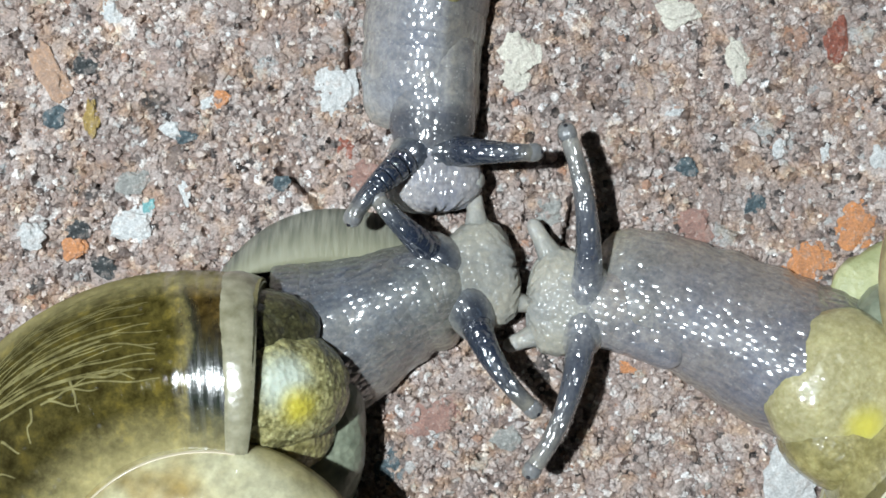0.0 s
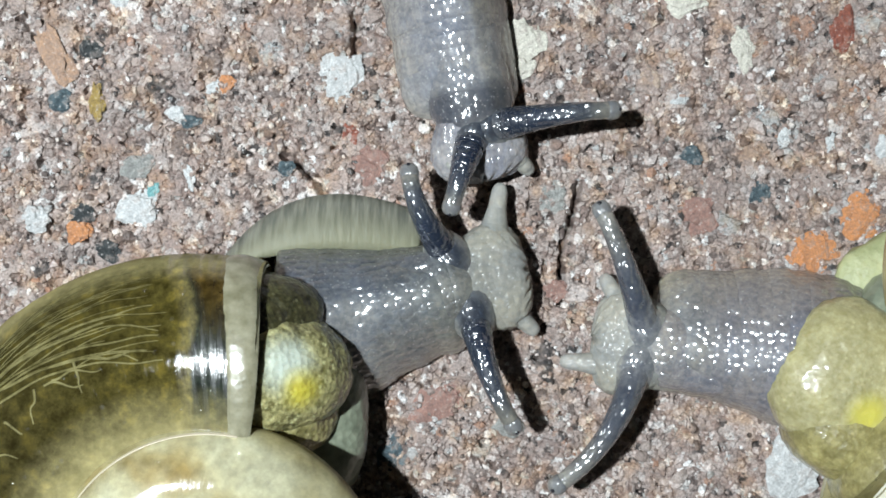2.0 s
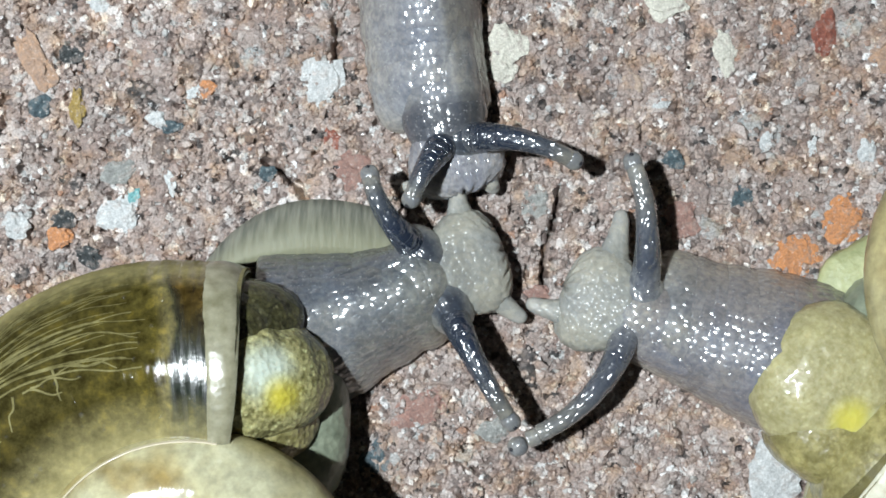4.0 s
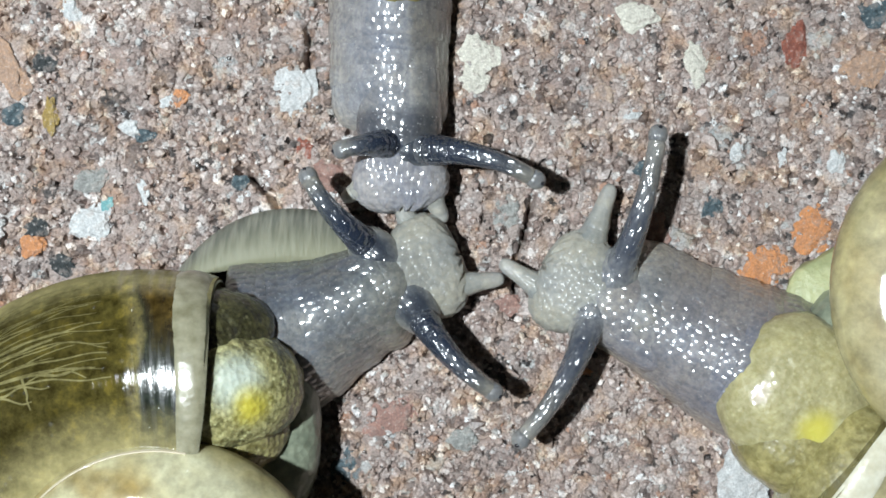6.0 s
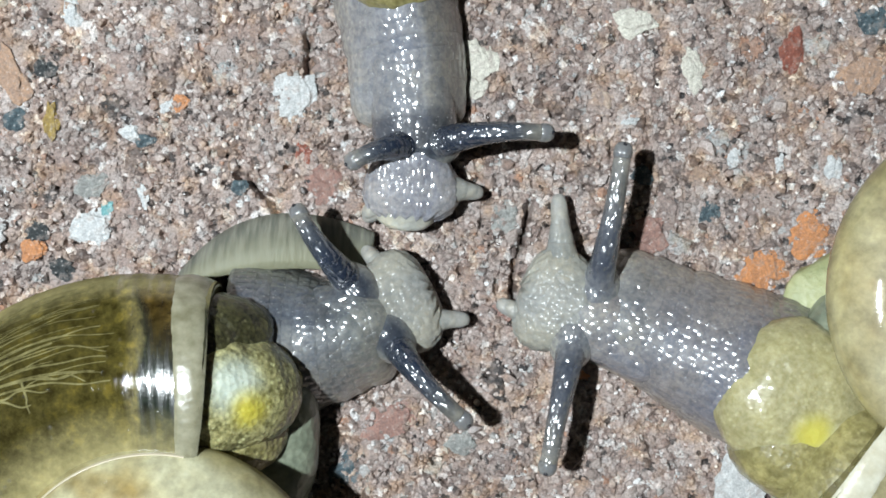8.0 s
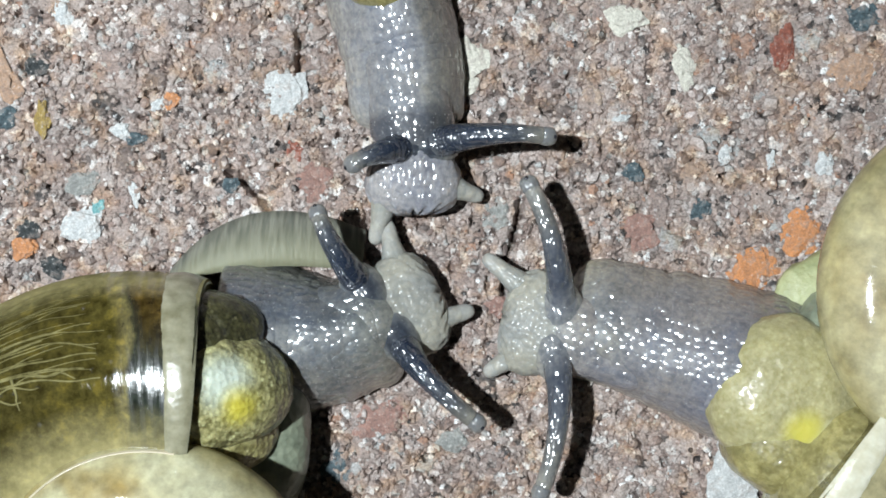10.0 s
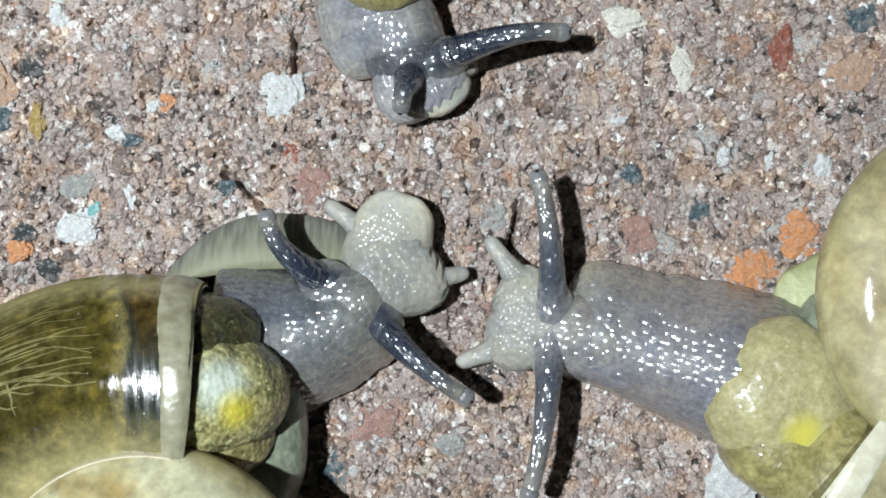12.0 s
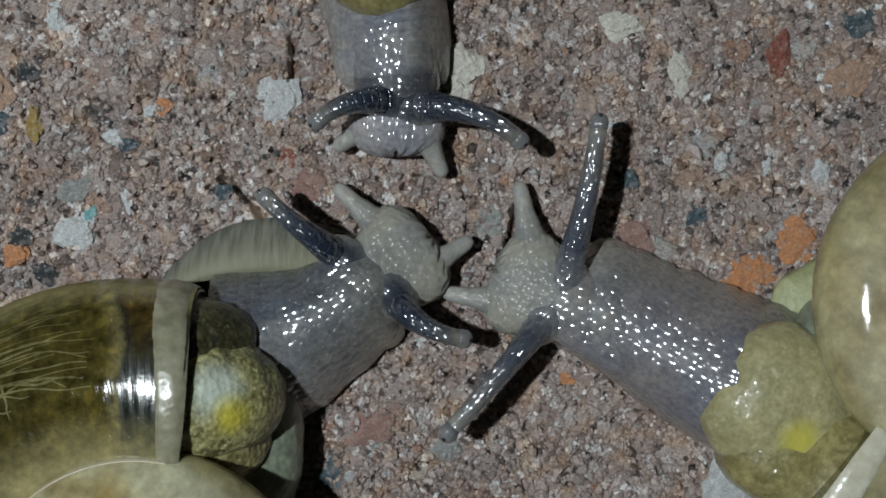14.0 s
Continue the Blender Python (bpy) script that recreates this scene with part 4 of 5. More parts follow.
def snail(spec):
    """One snail: a base at the mouth of the shell, fixed shell and mantle, and jointed pieces for neck, foot, head, eye stalks and feelers."""
    base = new("snail")
    tagged(base, spec["label"], "snail", "snails meeting head to head")
    base.matrix_world = spec["place"]
    pale = spec["pale"]
    part("shell", shell_mesh(), SHELL_PALE if pale else SHELL, base, spec["shell"])
    part("collar", collar_mesh(), COLLAR_PALE if pale else COLLAR, base, "pale thick mantle rim at the shell mouth")
    if not pale:
        veins(base)
    part("suture", vein_mesh([(6.3 + 2.6 * k / 40, 0.5, 0.17) for k in range(41)]), SUTURE, base, "thin cream seam between the whorls")
    for k, (x, y, z, rx, ry, rz, material, label) in enumerate(spec["lobes"]):
        lobe = part("mantle_lobe", blob("mantle_lobe", rx, ry, rz, 0.03 if pale else 0.035, 1.1, k + 1, rings=48, around=72), material, base, label)
        lobe.location = Vector((x, y, z)) * MM
        lobe.rotation_euler = (0, 0 if pale else 0.3, 0)
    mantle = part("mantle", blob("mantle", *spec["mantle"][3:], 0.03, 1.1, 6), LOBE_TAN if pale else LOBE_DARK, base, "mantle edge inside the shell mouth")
    mantle.location = Vector(spec["mantle"][:3]) * MM
    tail = part("tail", blob("tail", spec["tail"][2], spec["tail"][2], 3.0, 0.03, 2.0, 4), TAIL, base, "grey-green foot under the shell")
    tail.location = Vector((*spec["tail"][:2], 2.2)) * MM
    if spec["skirt"] == "crescent":
        part("skirt", skirt_mesh(), SKIRT, base, "ribbed yellowish foot margin")
    elif spec["skirt"] == "flap":
        flap = part("skirt", blob("skirt", 4.2, 3.3, 1.1, 0.10, 2.0, 9), LEAFY, base, "yellow-green foot margin")
        flap.matrix_basis = base.matrix_world.inverted() @ pose(0.0252, -0.0030, 0.0007, 0, 0, 35)
    high, table = spec["high"], spec["table"]

    def usual(one, two):
        """The usual distance between two joints, in millimetres."""
        return float(np.mean([math.dist(p, q) for p, q in zip(table[one], table[two])]))
    reach = 0.9 * float(np.mean([math.dist(spec["root_at"], q) for q in table["crown"]])) + 1.6
    long = {k: usual("eye_%s_base" % k, "eye_%s_bend" % k) + usual("eye_%s_bend" % k, "eye_%s_tip" % k) for k in "ab"}
    stalk = spec["stalk"]
    made = {
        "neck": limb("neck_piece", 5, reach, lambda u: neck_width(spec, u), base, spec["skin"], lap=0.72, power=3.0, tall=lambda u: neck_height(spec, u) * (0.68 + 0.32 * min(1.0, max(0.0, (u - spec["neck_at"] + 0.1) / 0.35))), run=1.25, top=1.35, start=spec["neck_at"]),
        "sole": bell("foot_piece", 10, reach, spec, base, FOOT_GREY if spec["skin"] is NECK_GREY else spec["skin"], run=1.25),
        "a": limb("eye_stalk_piece", 16 if long["a"] > 5.5 else 11, 0.95 * long["a"], lambda u: 0.47 + spec["root"] * (1 - u) ** 1.8, base, stalk, lap=0.85, power=8.0),
        "b": limb("eye_stalk_piece", 16 if long["b"] > 5.5 else 11, 0.95 * long["b"], lambda u: 0.47 + spec["root"] * (1 - u) ** 1.8, base, stalk, lap=0.85, power=8.0),
        "fa": limb("feeler_piece", 4, 3.0, lambda u: 0.48 + 0.90 * (1 - u) ** 2.0, base, FEELER, lap=1.5, flat=0.9, power=2.8),
        "fb": limb("feeler_piece", 4, 3.0, lambda u: 0.48 + 0.90 * (1 - u) ** 2.0, base, FEELER, lap=1.5, flat=0.9, power=2.8),
    }
    for key in ("a", "b"):
        bulb = part("eye_stalk_tip", blob("eye_stalk_tip", 0.55, 0.51, 0.50, 0.02, 1, 2, rings=14, around=20), TIP, base, "pale rounded tip with a dark eye")
        eye = part("eye", blob("eye", 0.12, 0.12, 0.08, 0, rings=8, around=12), EYE, bulb, "tiny black eye")
        eye.location = Vector((0.30, 0.0, 0.42)) * MM
        made["tip_" + key] = bulb

        mound = blob("stalk_root", 1.7, 1.3, 1.2, 0.03, 1.5, 3, power=2.1)
        far = [min(1.0, math.hypot(v.co.x / MM / 1.7, v.co.y / MM / 1.3)) for v in mound.vertices]
        mound.attributes["along"].data.foreach_set("value", np.asarray(far, np.float32))
        made["root_" + key] = part("stalk_root", mound, MOUND_PALE if stalk is STALK_PALE else MOUND, base)

    def fan(x):
        """Narrow at the crown, broad and low towards the mouth."""
        k = min(1.0, max(0.0, (x + 2.4) / 3.2))
        k = k * k * (3 - 2 * k)
        return 0.66 + 0.34 * k, 1.16 - 0.22 * k

    def fringe(s, a):
        front = max(0.0, s) ** 2
        return 1 + 0.015 * front * math.sin(a * 15) + 0.05 * noise.noise(Vector((s * 9, math.cos(a) * 8, math.sin(a) * 8))), 0.13 * front * math.sin(a * 19 + 1) + 0.20 * front * noise.noise(Vector((3, math.cos(a) * 6, math.sin(a) * 3)))

    made["snout"] = part("snout", barrel("snout", 2.3, spec["broad"], 1.4, power=3.3, rings=45, around=96, square=2.2, shape=fan, ripple=fringe), spec["snout"], base, "warty pale snout")
    made["mouth"] = part("lip", blob("lip", *spec["lip"], 0.75 + 0.185 * spec["lip"][0], 0.06, 1.4, 5, power=2.25), LIP, base, "smooth cream lip")
    return base, made


def blend(table, key, i):
    return Vector((*table[key][i], 0))


def snail_rows(spec, base, made):
    """Keys every piece of a snail along its neck, stalks and feelers."""
    table, inverse = spec["table"], base.matrix_world.inverted()
    rows = {}
    for i, t in enumerate(table["times"]):
        def put(ob, m):
            rows.setdefault(ob.name, (ob, []))[1].append((t, inverse @ m))

        crown, snout = blend(table, "crown", i), blend(table, "snout", i)
        ahead = (snout - crown).normalized()
        root, out = Vector((*spec["root_at"], 0)), Vector((*spec["out"], 0)).normalized()
        gap = (crown - root).length
        for kind, reach_on in (("neck", min(1.9, 0.42 * (snout - crown).length) - spec["back"]), ("sole", spec["sole_on"])):
            pieces = made[kind]
            for k, ob in enumerate(pieces):
                u = spec["neck_at"] + (1 - spec["neck_at"]) * (k + 0.5) / len(pieces) if kind == "neck" else (k + 0.5) / len(pieces)
                p, d = spline(root, out * gap * 0.9, crown + ahead * reach_on, ahead * gap * 0.75, u)
                if kind == "neck":
                    p.z = neck_height(spec, u) * 0.86
                    d = d.normalized()
                    d.z = (neck_height(spec, u + 0.05) - neck_height(spec, u - 0.05)) / (0.1 * (gap + reach_on)) * 0.7
                else:
                    p.z = 0.05
                put(ob, facing(p, d))
        for key, name in (("a", "eye_a"), ("b", "eye_b")):
            foot, bend, tip = blend(table, name + "_base", i), blend(table, name + "_bend", i), blend(table, name + "_tip", i)
            bend, tip = UNDER + (bend - UNDER) * 1.009, UNDER + (tip - UNDER) * 1.0125
            foot = foot.lerp(crown, spec["meet"])
            foot.z, bend.z, tip.z = spec["deep"], RISE["eye_bend"], RISE["eye_tip"]
            for k, ob in enumerate(made[key]):
                p, d = bow(foot, bend, tip, (k + 0.5) / len(made[key]) * 0.93)
                put(ob, facing(p, d))
            root_way = (bend - foot).normalized()
            put(made["root_" + key], facing(Vector((*foot.lerp(crown, 0.06).xy, spec["mound"])), Vector((root_way.x, root_way.y, -0.12))))
            p, d = bow(foot, bend, tip, 0.985)
            put(made["tip_" + key], facing(p, d))
        middle = snout - ahead * 2.1
        middle.z = 1.65
        put(made["snout"], facing(middle, ahead + Vector((0, 0, -0.10))))
        lip = blend(table, "mouth", i)
        way = ahead * 2.0 + (lip - Vector((middle.x, middle.y, 0)))
        lip -= way.normalized() * max(0.2, spec["lip"][0] - 2.05)
        lip.z = 1.4
        put(made["mouth"], facing(lip, way))
        for key, name in (("fa", "feeler_a"), ("fb", "feeler_b")):
            tip = blend(table, name, i)
            tip.z = 1.25
            way = (tip - middle).normalized()
            across = Vector((-ahead.y, ahead.x, 0))
            across *= 1 if across.dot(way) > 0 else -1
            foot = middle + across * 1.25 + ahead * 0.55
            way = (tip - foot).normalized()
            foot.z = 1.5
            for k, ob in enumerate(made[key]):
                p, d = bow(foot, (foot + tip) / 2 + Vector((0, 0, 0.1)), tip - way * 0.45, (k + 0.5) / len(made[key]))
                put(ob, facing(p, d))
    for ob, keys in rows.values():
        walk(ob, keys)


SPOTTED, SPECKLED = "speckled olive mantle lobe with a yellow spot", "dark speckled mantle lobe"
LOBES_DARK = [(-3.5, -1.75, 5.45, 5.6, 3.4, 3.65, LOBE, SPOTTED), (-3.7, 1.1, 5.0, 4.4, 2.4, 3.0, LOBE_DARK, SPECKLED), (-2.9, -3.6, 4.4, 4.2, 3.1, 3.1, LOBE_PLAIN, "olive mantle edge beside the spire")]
LOBES_PALE = [(0.3, -3.2, 3.3, 4.0, 4.2, 2.7, LOBE_PALE, SPOTTED), (-0.9, -0.6, 3.0, 2.9, 2.5, 2.8, LOBE_TAN, "")]
LOBES_FAR = [(0.0, 0.0, 3.2, 3.85, 3.85, 2.6, LOBE_TAN, "")]
SNAILS = [
    dict(label="snail with a glossy olive shell, dark neck and ribbed foot margin", shell="glossy olive shell with pale veins and a dark band", table=BANDED,
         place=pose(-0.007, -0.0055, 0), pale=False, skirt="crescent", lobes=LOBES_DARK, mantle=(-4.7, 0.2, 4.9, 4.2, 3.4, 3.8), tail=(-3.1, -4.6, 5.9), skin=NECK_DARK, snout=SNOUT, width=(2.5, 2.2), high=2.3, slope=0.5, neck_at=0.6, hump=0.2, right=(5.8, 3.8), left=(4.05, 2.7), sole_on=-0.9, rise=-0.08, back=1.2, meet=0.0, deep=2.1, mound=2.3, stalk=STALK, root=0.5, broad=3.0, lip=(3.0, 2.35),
         root_at=(-8.4, -4.5), out=(1.0, 0.12)),
    dict(label="pale grey snail with a horn-coloured translucent shell", shell="horn-coloured translucent shell", table=PALE,
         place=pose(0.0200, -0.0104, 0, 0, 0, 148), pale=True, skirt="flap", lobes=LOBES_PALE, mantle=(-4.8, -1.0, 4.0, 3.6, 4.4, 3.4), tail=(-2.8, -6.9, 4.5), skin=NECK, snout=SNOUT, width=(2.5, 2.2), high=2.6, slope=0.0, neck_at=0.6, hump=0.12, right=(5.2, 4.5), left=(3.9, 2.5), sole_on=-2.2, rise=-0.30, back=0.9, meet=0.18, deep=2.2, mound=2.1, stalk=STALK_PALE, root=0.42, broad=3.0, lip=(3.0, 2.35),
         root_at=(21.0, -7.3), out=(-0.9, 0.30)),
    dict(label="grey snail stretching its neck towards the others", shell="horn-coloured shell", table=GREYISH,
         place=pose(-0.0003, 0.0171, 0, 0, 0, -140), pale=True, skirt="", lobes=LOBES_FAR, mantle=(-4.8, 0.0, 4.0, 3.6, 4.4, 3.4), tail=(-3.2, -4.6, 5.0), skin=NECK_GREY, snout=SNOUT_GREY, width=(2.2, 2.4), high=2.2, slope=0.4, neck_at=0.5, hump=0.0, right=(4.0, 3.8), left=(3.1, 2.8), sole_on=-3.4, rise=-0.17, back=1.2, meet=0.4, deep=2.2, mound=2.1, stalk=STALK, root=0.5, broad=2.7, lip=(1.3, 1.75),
         root_at=(-0.2, 17.5), out=(0.0, -1.0)),
]
BUILT = [(spec, *snail(spec)) for spec in SNAILS]


# ---- the ground ----
def lattice(x, y, seed):
    """Smooth value noise of arrays."""
    ix, iy = np.floor(x).astype(np.int64), np.floor(y).astype(np.int64)
    fx, fy = x - ix, y - iy
    fx, fy = fx * fx * (3 - 2 * fx), fy * fy * (3 - 2 * fy)

    def h(a, b):
        k = (a * 374761393 + b * 668265263 + seed * 974711) & 0x7FFFFFFF
        k = ((k ^ (k >> 13)) * 1274126177) & 0x7FFFFFFF
        return ((k ^ (k >> 16)) & 0xFFFF) / 65535.0
    return (h(ix, iy) * (1 - fx) + h(ix + 1, iy) * fx) * (1 - fy) + (h(ix, iy + 1) * (1 - fx) + h(ix + 1, iy + 1) * fx) * fy


CRACKS = [[(-9.3, 4.4), (-8.2, 3.7), (-7.4, 2.9), (-7.15, 2.2), (-7.1, 1.4)], [(7.3, 2.9), (7.2, 1.6), (6.9, 0.7), (6.4, -0.2), (6.55, -1.8), (6.4, -3.6)], [(-5.6, 12.4), (-5.3, 10.6), (-5.5, 8.6)]]


def crack_depth(x, y):
    """How near places are to the cracks: 1 in the middle of one, 0 away from it."""
    best = np.full(np.shape(x), 9.0)
    wob = 0.35 * (lattice(x * 2.2, y * 2.2, 5) - 0.5)
    for line in CRACKS:
        for (ax, ay), (bx, by) in zip(line, line[1:]):
            u = np.clip(((x - ax) * (bx - ax) + (y - ay) * (by - ay)) / ((bx - ax) ** 2 + (by - ay) ** 2), 0, 1)
            best = np.minimum(best, np.hypot(x + wob - ax - u * (bx - ax), y + wob - ay - u * (by - ay)))
    return np.clip(1.25 - best / 0.22, 0, 1)


def cells(x, y, size, seed):
    """Irregular cells: for every place its cell's chance, the way from the cell's middle, and how far the next cell is."""
    u, v = x / size, y / size
    iu, iv = np.floor(u).astype(np.int64), np.floor(v).astype(np.int64)

    def h(a, b, k):
        q = (a * 374761393 + b * 668265263 + (seed * 31 + k) * 974711) & 0x7FFFFFFF
        q = ((q ^ (q >> 13)) * 1274126177) & 0x7FFFFFFF
        return ((q ^ (q >> 16)) & 0xFFFF) / 65535.0
    first, second = np.full(u.shape, 9.0), np.full(u.shape, 9.0)
    chance, dx, dy = np.zeros(u.shape), np.zeros(u.shape), np.zeros(u.shape)
    for a in (-1, 0, 1):
        for b in (-1, 0, 1):
            ex, ey = u - (iu + a + h(iu + a, iv + b, 1)), v - (iv + b + h(iu + a, iv + b, 2))
            d = np.hypot(ex, ey) - 0.25 * h(iu + a, iv + b, 4)
            new_first = d < first
            second = np.where(new_first, first, np.minimum(second, d))
            chance = np.where(new_first, h(iu + a, iv + b, 3), chance)
            dx, dy = np.where(new_first, ex, dx), np.where(new_first, ey, dy)
            first = np.where(new_first, d, first)
    return chance, dx, dy, second - first


def ground_height(x, y, full=False):
    """The broken face of the concrete: swells, tilted flakes, grains with gaps between them, and cracks."""
    x, y = x + 0.25 * (lattice(x * 2.5, y * 2.5, 8) - 0.5), y + 0.25 * (lattice(x * 2.5, y * 2.5, 9) - 0.5)
    z = 0.34 * (lattice(x / 3.1, y / 3.1, 1) - 0.5) + 0.14 * (lattice(x / 0.8, y / 0.8, 2) - 0.5)
    big, bx, by, be = cells(x, y, 1.15, 11)
    small, sx, sy, se = cells(x, y, 0.36, 12)
    stone = big < 0.16
    chance = np.where(stone, (big / 0.16 * 7.31) % 1, small)
    tilt = np.where(stone, 0.05, 0.11) * (np.sin(chance * 40) * np.where(stone, bx, sx) + np.cos(chance * 77) * np.where(stone, by, sy))
    gap = np.clip(np.where(stone, be * 3, se * 1.2) / 0.30, 0, 1)
    z = z + tilt * 1.3 + 0.27 * (np.where(stone, 0.7, (chance * 13.7) % 1) - 0.5) * gap - 0.07 * (1 - gap)
    z = z - 0.6 * np.clip((lattice(x / 0.5, y / 0.5, 21) - 0.86) / 0.1, 0, 1)
    z = z - 0.12 - 1.2 * crack_depth(x, y)
    return (z, chance) if full else z


def ground():
    near_x, near_y = np.linspace(-29, 33, 690), np.linspace(-18, 18.5, 406)
    xs = np.concatenate([[-20000, -4000, -800, -250, -110, -60, -40], near_x, [44, 64, 114, 254, 804, 4004, 20000]])
    ys = np.concatenate([[-20000, -4000, -800, -250, -110, -60, -30], near_y, [30, 60, 110, 250, 800, 4000, 20000]])
    gx, gy = np.meshgrid(xs, ys)
    rng = np.random.default_rng(3)
    inner = (np.abs(gx - 2) < 30.9) & (np.abs(gy - 0.25) < 18.1)
    gx, gy = gx + inner * rng.uniform(-0.035, 0.035, gx.shape), gy + inner * rng.uniform(-0.035, 0.035, gy.shape)
    gz, chance = ground_height(gx, gy, True)
    chance = np.where((np.abs(gx) > 34) | (np.abs(gy) > 19), 0.4, chance)
    verts = np.stack([gx, gy, gz], -1).reshape(-1, 3)
    cols, count = len(xs), len(xs) * len(ys)
    index = np.arange(count).reshape(len(ys), cols)
    quads = np.stack([index[:-1, :-1], index[:-1, 1:], index[1:, 1:], index[1:, :-1]], -1).reshape(-1, 4)
    me = bpy.data.meshes.new("ground")
    me.vertices.add(count)
    me.vertices.foreach_set("co", (verts * MM).ravel())
    me.loops.add(quads.size)
    me.loops.foreach_set("vertex_index", quads.ravel())
    me.polygons.add(len(quads))
    me.polygons.foreach_set("loop_start", np.arange(0, quads.size, 4))
    me.attributes.new("pick", "FLOAT", "FACE").data.foreach_set("value", chance[:-1, :-1].ravel().astype(np.float32))
    me.update(calc_edges=True)
    me.polygons.foreach_set("use_smooth", np.zeros(len(quads), bool))
    me.materials.append(CONCRETE)
    return tagged(new("ground", me), "rough pinkish concrete with mixed sand and stone chips", "concrete", kind="structure")


GROUND = ground()

# stone chips set in the concrete: kind, place and half sizes in millimetres, turn in degrees
CHIPS = [
    ("blue", -6.0, 8.8, 1.15, 1.45, 10), ("white", -17.5, 1.4, 1.25, 0.85, 20), ("teal", -16.75, 2.45, 0.5, 0.32, 30), ("black", -20.3, 10.35, 0.72, 0.48, 0),
    ("slate", -21.95, 7.45, 0.6, 0.52, 40), ("black", -20.68, 1.0, 0.65, 0.5, 10), ("black", -19.2, -1.05, 0.68, 0.5, -20), ("orange", -20.85, 0.05, 0.62, 0.66, 0),
    ("orange", -12.55, 8.55, 0.38, 0.5, 0), ("white", -13.3, 8.3, 0.5, 0.36, 35), ("white", -18.75, 13.5, 0.6, 0.85, 15), ("peach", -22.2, 9.9, 0.7, 1.6, 25),
    ("ochre", -19.95, 7.4, 0.4, 0.95, 0), ("red", -5.55, 5.7, 0.4, 0.55, 10), ("slate", -9.15, 3.72, 0.48, 0.36, 0),
]
CHIPS += [
    ("blue", -23.4, 0.8, 0.7, 0.75, 0), ("grey", -17.6, 3.8, 0.9, 0.6, 10), ("slate", -14.5, 6.3, 0.56, 0.32, 15), ("white", -15.45, 6.7, 0.45, 0.4, 0),
    ("white", -14.6, 3.1, 0.26, 0.75, 12), ("pink", -4.4, 4.0, 0.95, 0.95, 0), ("cream", 4.25, 11.1, 1.0, 0.95, 20), ("cream", 4.05, 9.55, 0.85, 0.6, 0),
    ("tan", 11.6, 9.0, 0.65, 0.6, 0), ("cream", 16.6, 10.7, 0.55, 1.1, 12), ("cream", 13.3, 13.4, 1.1, 0.7, 0), ("red", 22.25, 11.7, 0.62, 1.1, -8),
    ("slate", 17.6, 2.5, 0.6, 0.52, 10), ("white", 18.95, 5.65, 0.32, 0.52, -10), ("white", 21.6, 5.4, 0.24, 0.5, -8),
]
CHIPS += [
    ("white", 24.7, 5.2, 0.5, 0.6, 0), ("orange", 20.6, -0.8, 1.25, 1.15, 25), ("orange", 23.2, 1.3, 1.15, 1.25, -20), ("blue", 19.6, -12.8, 1.5, 1.7, 10),
    ("slate", -3.0, -12.4, 1.05, 0.95, 0), ("pink", -0.45, -9.5, 1.4, 0.95, 15), ("grey", 3.7, -10.7, 0.7, 0.7, 0), ("grey", 5.9, 2.3, 0.8, 0.9, 0),
    ("pink", 14.2, 1.3, 0.9, 1.0, 0), ("orange", 10.4, -6.7, 0.6, 0.4, 0), ("white", 12.9, 7.7, 0.6, 0.36, 0), ("slate", 13.8, 4.6, 0.6, 0.42, 0),
    ("peach", 26.0, 10.5, 1.2, 1.0, 0), ("slate", 26.5, 13.6, 1.0, 0.7, 0), ("pink", 6.1, -3.0, 0.7, 0.6, 0),
]


def chip_mesh(rx, ry, seed):
    """A worn angular pebble with an uneven outline."""
    bm = bmesh.new()
    bmesh.ops.create_icosphere(bm, subdivisions=3, radius=1.0)
    for v in bm.verts:
        k = 1 + 0.62 * noise.fractal(v.co * 1.3 + Vector((seed * 5.1, seed * 2.7, seed)), 0.9, 2.0, 3) + 0.10 * noise.noise(v.co * 6 + Vector((seed, 0, 0)))
        v.co = Vector((v.co.x * rx * k, v.co.y * ry * k, v.co.z * 0.34 * min(rx, ry, 0.6) * k)) * MM
    me = bpy.data.meshes.new("stone")
    bm.to_mesh(me)
    bm.free()
    return me


for seed, (kind, x, y, rx, ry, turn) in enumerate(CHIPS):
    stone = part("stone", chip_mesh(rx, ry, seed + 1), STONES[kind], GROUND)
    stone.matrix_basis = pose(x * MM, y * MM, -0.00010, 0, 0, turn)
    if kind == "blue" and y < -10:
        stone.location.z = 0.0004


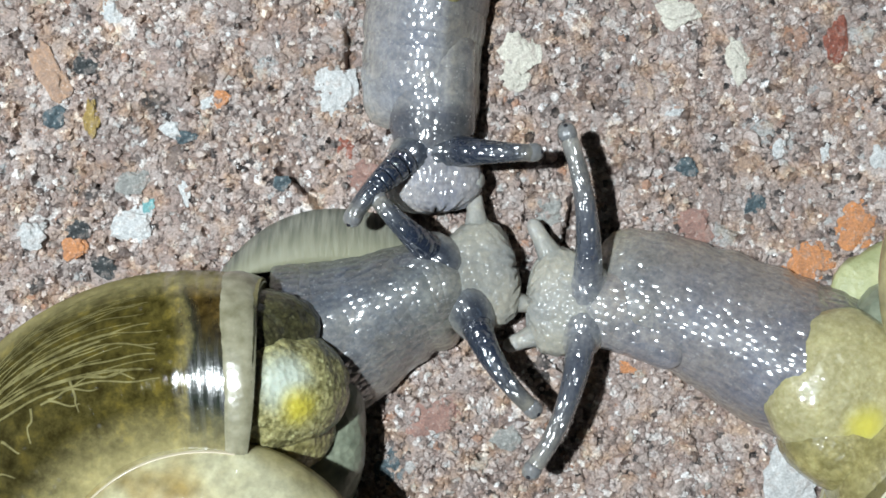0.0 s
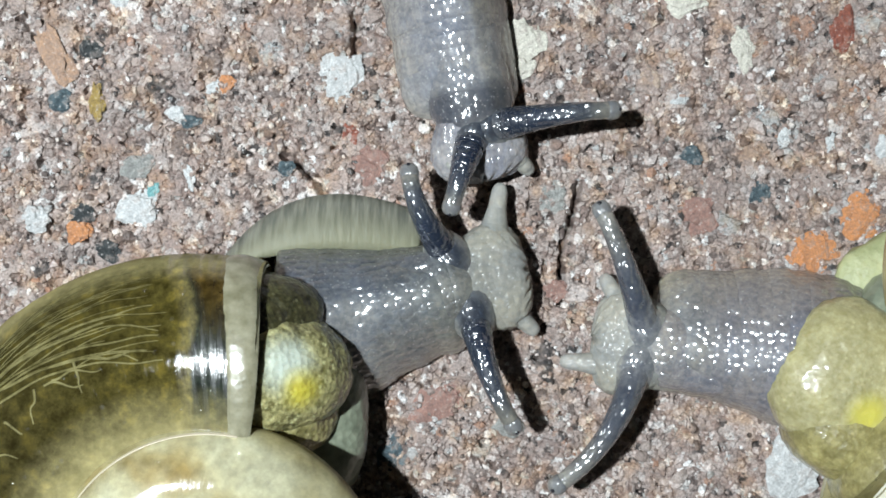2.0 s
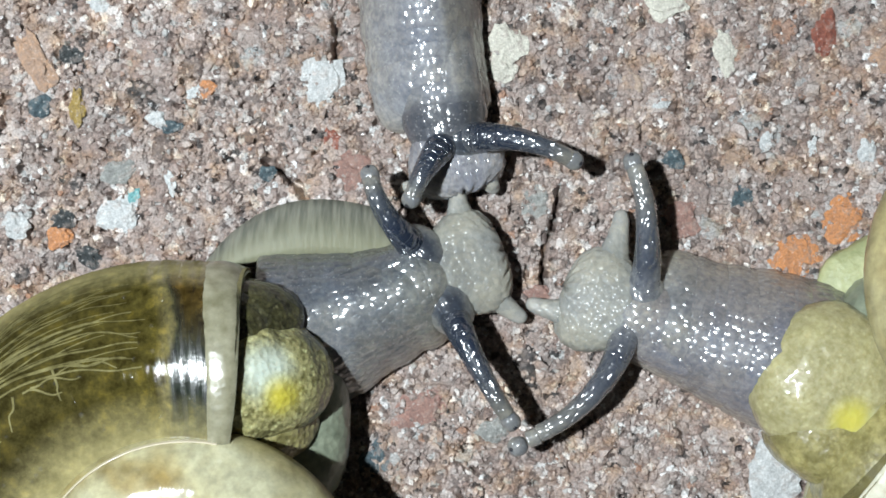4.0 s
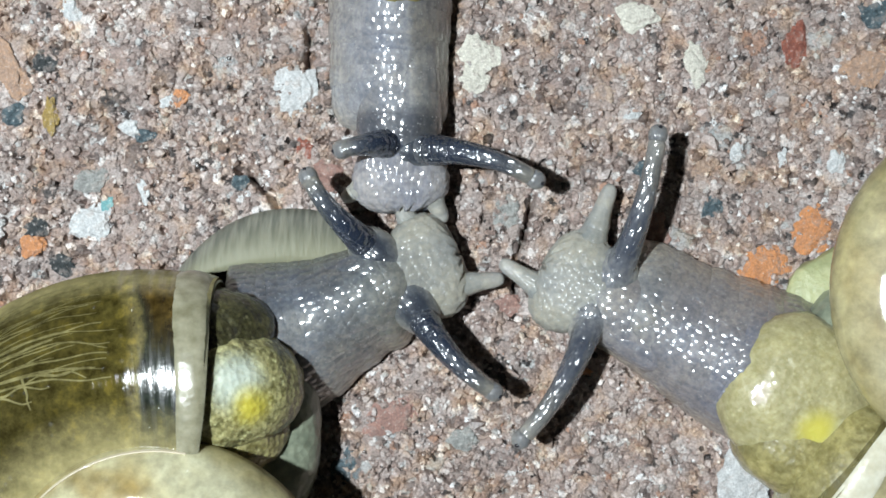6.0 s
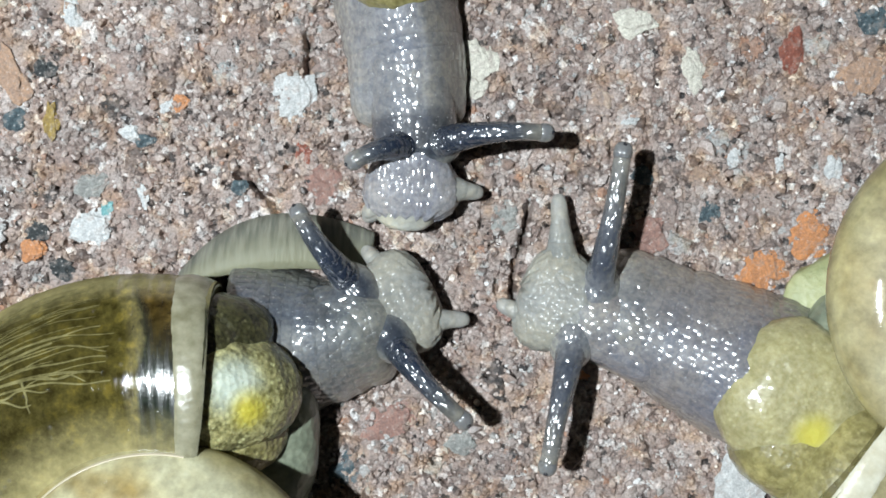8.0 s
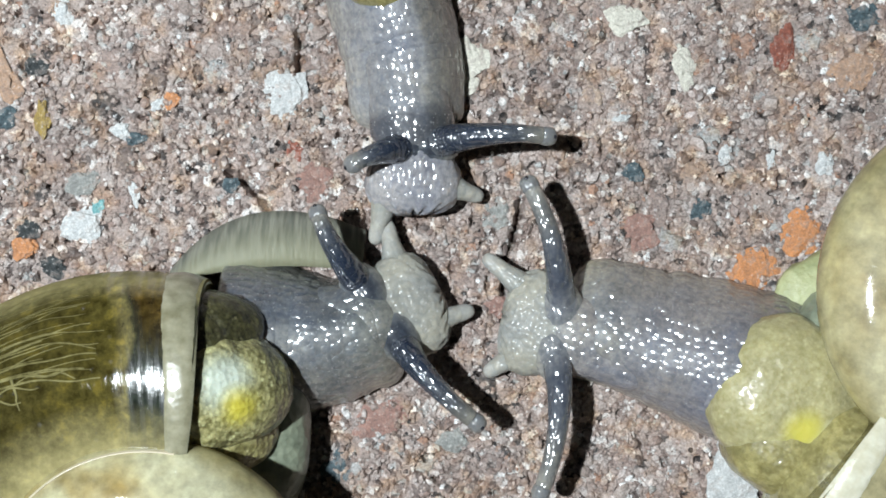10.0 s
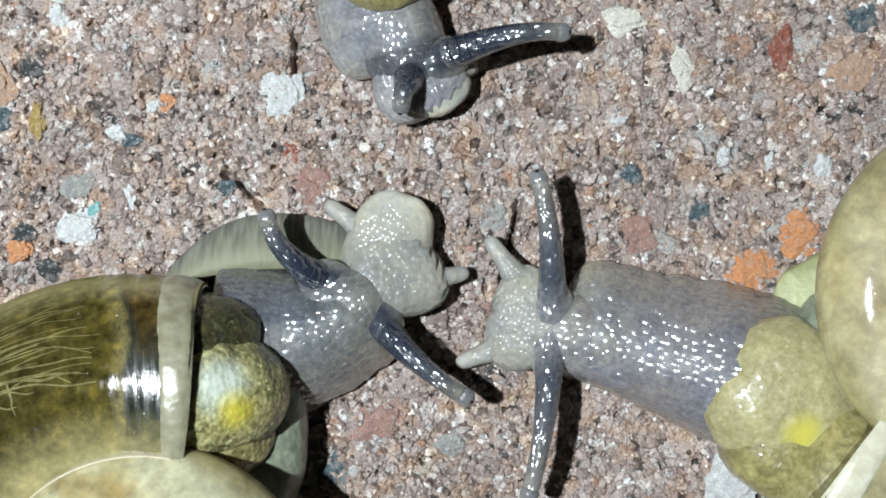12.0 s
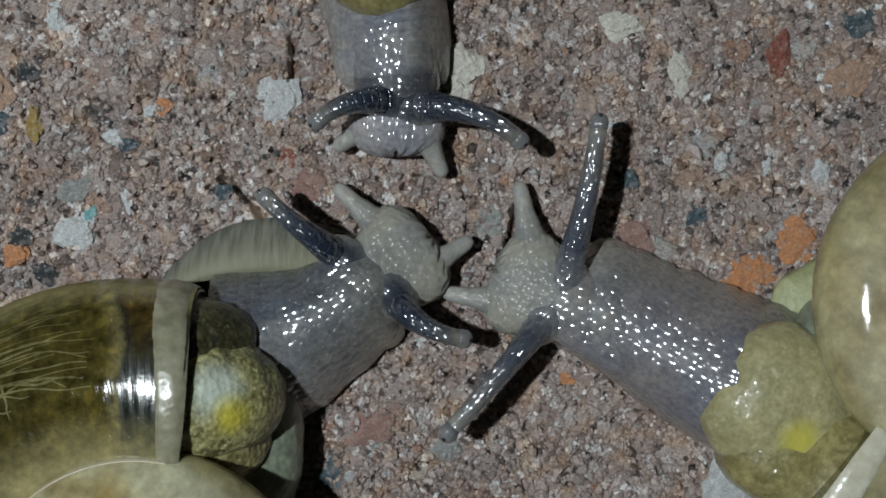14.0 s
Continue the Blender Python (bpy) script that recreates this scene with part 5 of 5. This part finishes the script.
def grains():
    """Sand grains and small aggregate that stand out of the concrete's face."""
    rng = np.random.default_rng(7)
    g = (1 + 5 ** 0.5) / 2
    ico = np.array([(-1, g, 0), (1, g, 0), (-1, -g, 0), (1, -g, 0), (0, -1, g), (0, 1, g), (0, -1, -g), (0, 1, -g), (g, 0, -1), (g, 0, 1), (-g, 0, -1), (-g, 0, 1)]) / (1 + g * g) ** 0.5
    tri = np.array([(0, 11, 5), (0, 5, 1), (0, 1, 7), (0, 7, 10), (0, 10, 11), (1, 5, 9), (5, 11, 4), (11, 10, 2), (10, 7, 6), (7, 1, 8),
                    (3, 9, 4), (3, 4, 2), (3, 2, 6), (3, 6, 8), (3, 8, 9), (4, 9, 5), (2, 4, 11), (6, 2, 10), (8, 6, 7), (9, 8, 1)])
    count = 22000
    x, y = rng.uniform(-29, 33, count), rng.uniform(-18, 18.5, count)
    r = np.clip(rng.lognormal(math.log(0.128), 0.46, count), 0.06, 0.6)
    keep = crack_depth(x, y) < 0.15
    for kind, cx, cy, rx, ry, turn in CHIPS:
        keep &= np.hypot((x - cx) / rx, (y - cy) / ry) > rng.uniform(0.0, 1.05, len(x))
    x, y, r = x[keep], y[keep], r[keep]
    count = len(x)
    z = ground_height(x, y) + r * rng.uniform(-0.3, 0.2, count)
    size = np.stack([r * rng.uniform(0.8, 1.35, count), r * rng.uniform(0.7, 1.1, count), r * rng.uniform(0.4, 0.75, count)], -1)
    shape = ico[None] * rng.uniform(0.6, 1.25, (count, 12, 1)) * size[:, None]
    a, b = rng.uniform(0, 2 * math.pi, count), rng.uniform(-0.6, 0.6, count)
    ca, sa, cb, sb = np.cos(a)[:, None], np.sin(a)[:, None], np.cos(b)[:, None], np.sin(b)[:, None]
    px, pz = shape[..., 0] * cb + shape[..., 2] * sb, -shape[..., 0] * sb + shape[..., 2] * cb
    verts = np.stack([px * ca - shape[..., 1] * sa + x[:, None], px * sa + shape[..., 1] * ca + y[:, None], pz + z[:, None]], -1).reshape(-1, 3)
    faces = (tri[None] + 12 * np.arange(count)[:, None, None]).reshape(-1, 3)
    me = bpy.data.meshes.new("sand_grains")
    me.vertices.add(len(verts))
    me.vertices.foreach_set("co", (verts * MM).ravel())
    me.loops.add(faces.size)
    me.loops.foreach_set("vertex_index", faces.ravel())
    me.polygons.add(len(faces))
    me.polygons.foreach_set("loop_start", np.arange(0, faces.size, 3))
    me.update(calc_edges=True)
    me.polygons.foreach_set("use_smooth", np.zeros(len(faces), bool))
    me.materials.append(GRAINS)
    ob = new("sand_grains", me)
    ob.parent = GROUND
    return tagged(ob, "mixed pinkish, white and dark sand grains", kind="stuff")


grains()


def motions():
    for spec, base, made in BUILT:
        snail_rows(spec, base, made)


motions()
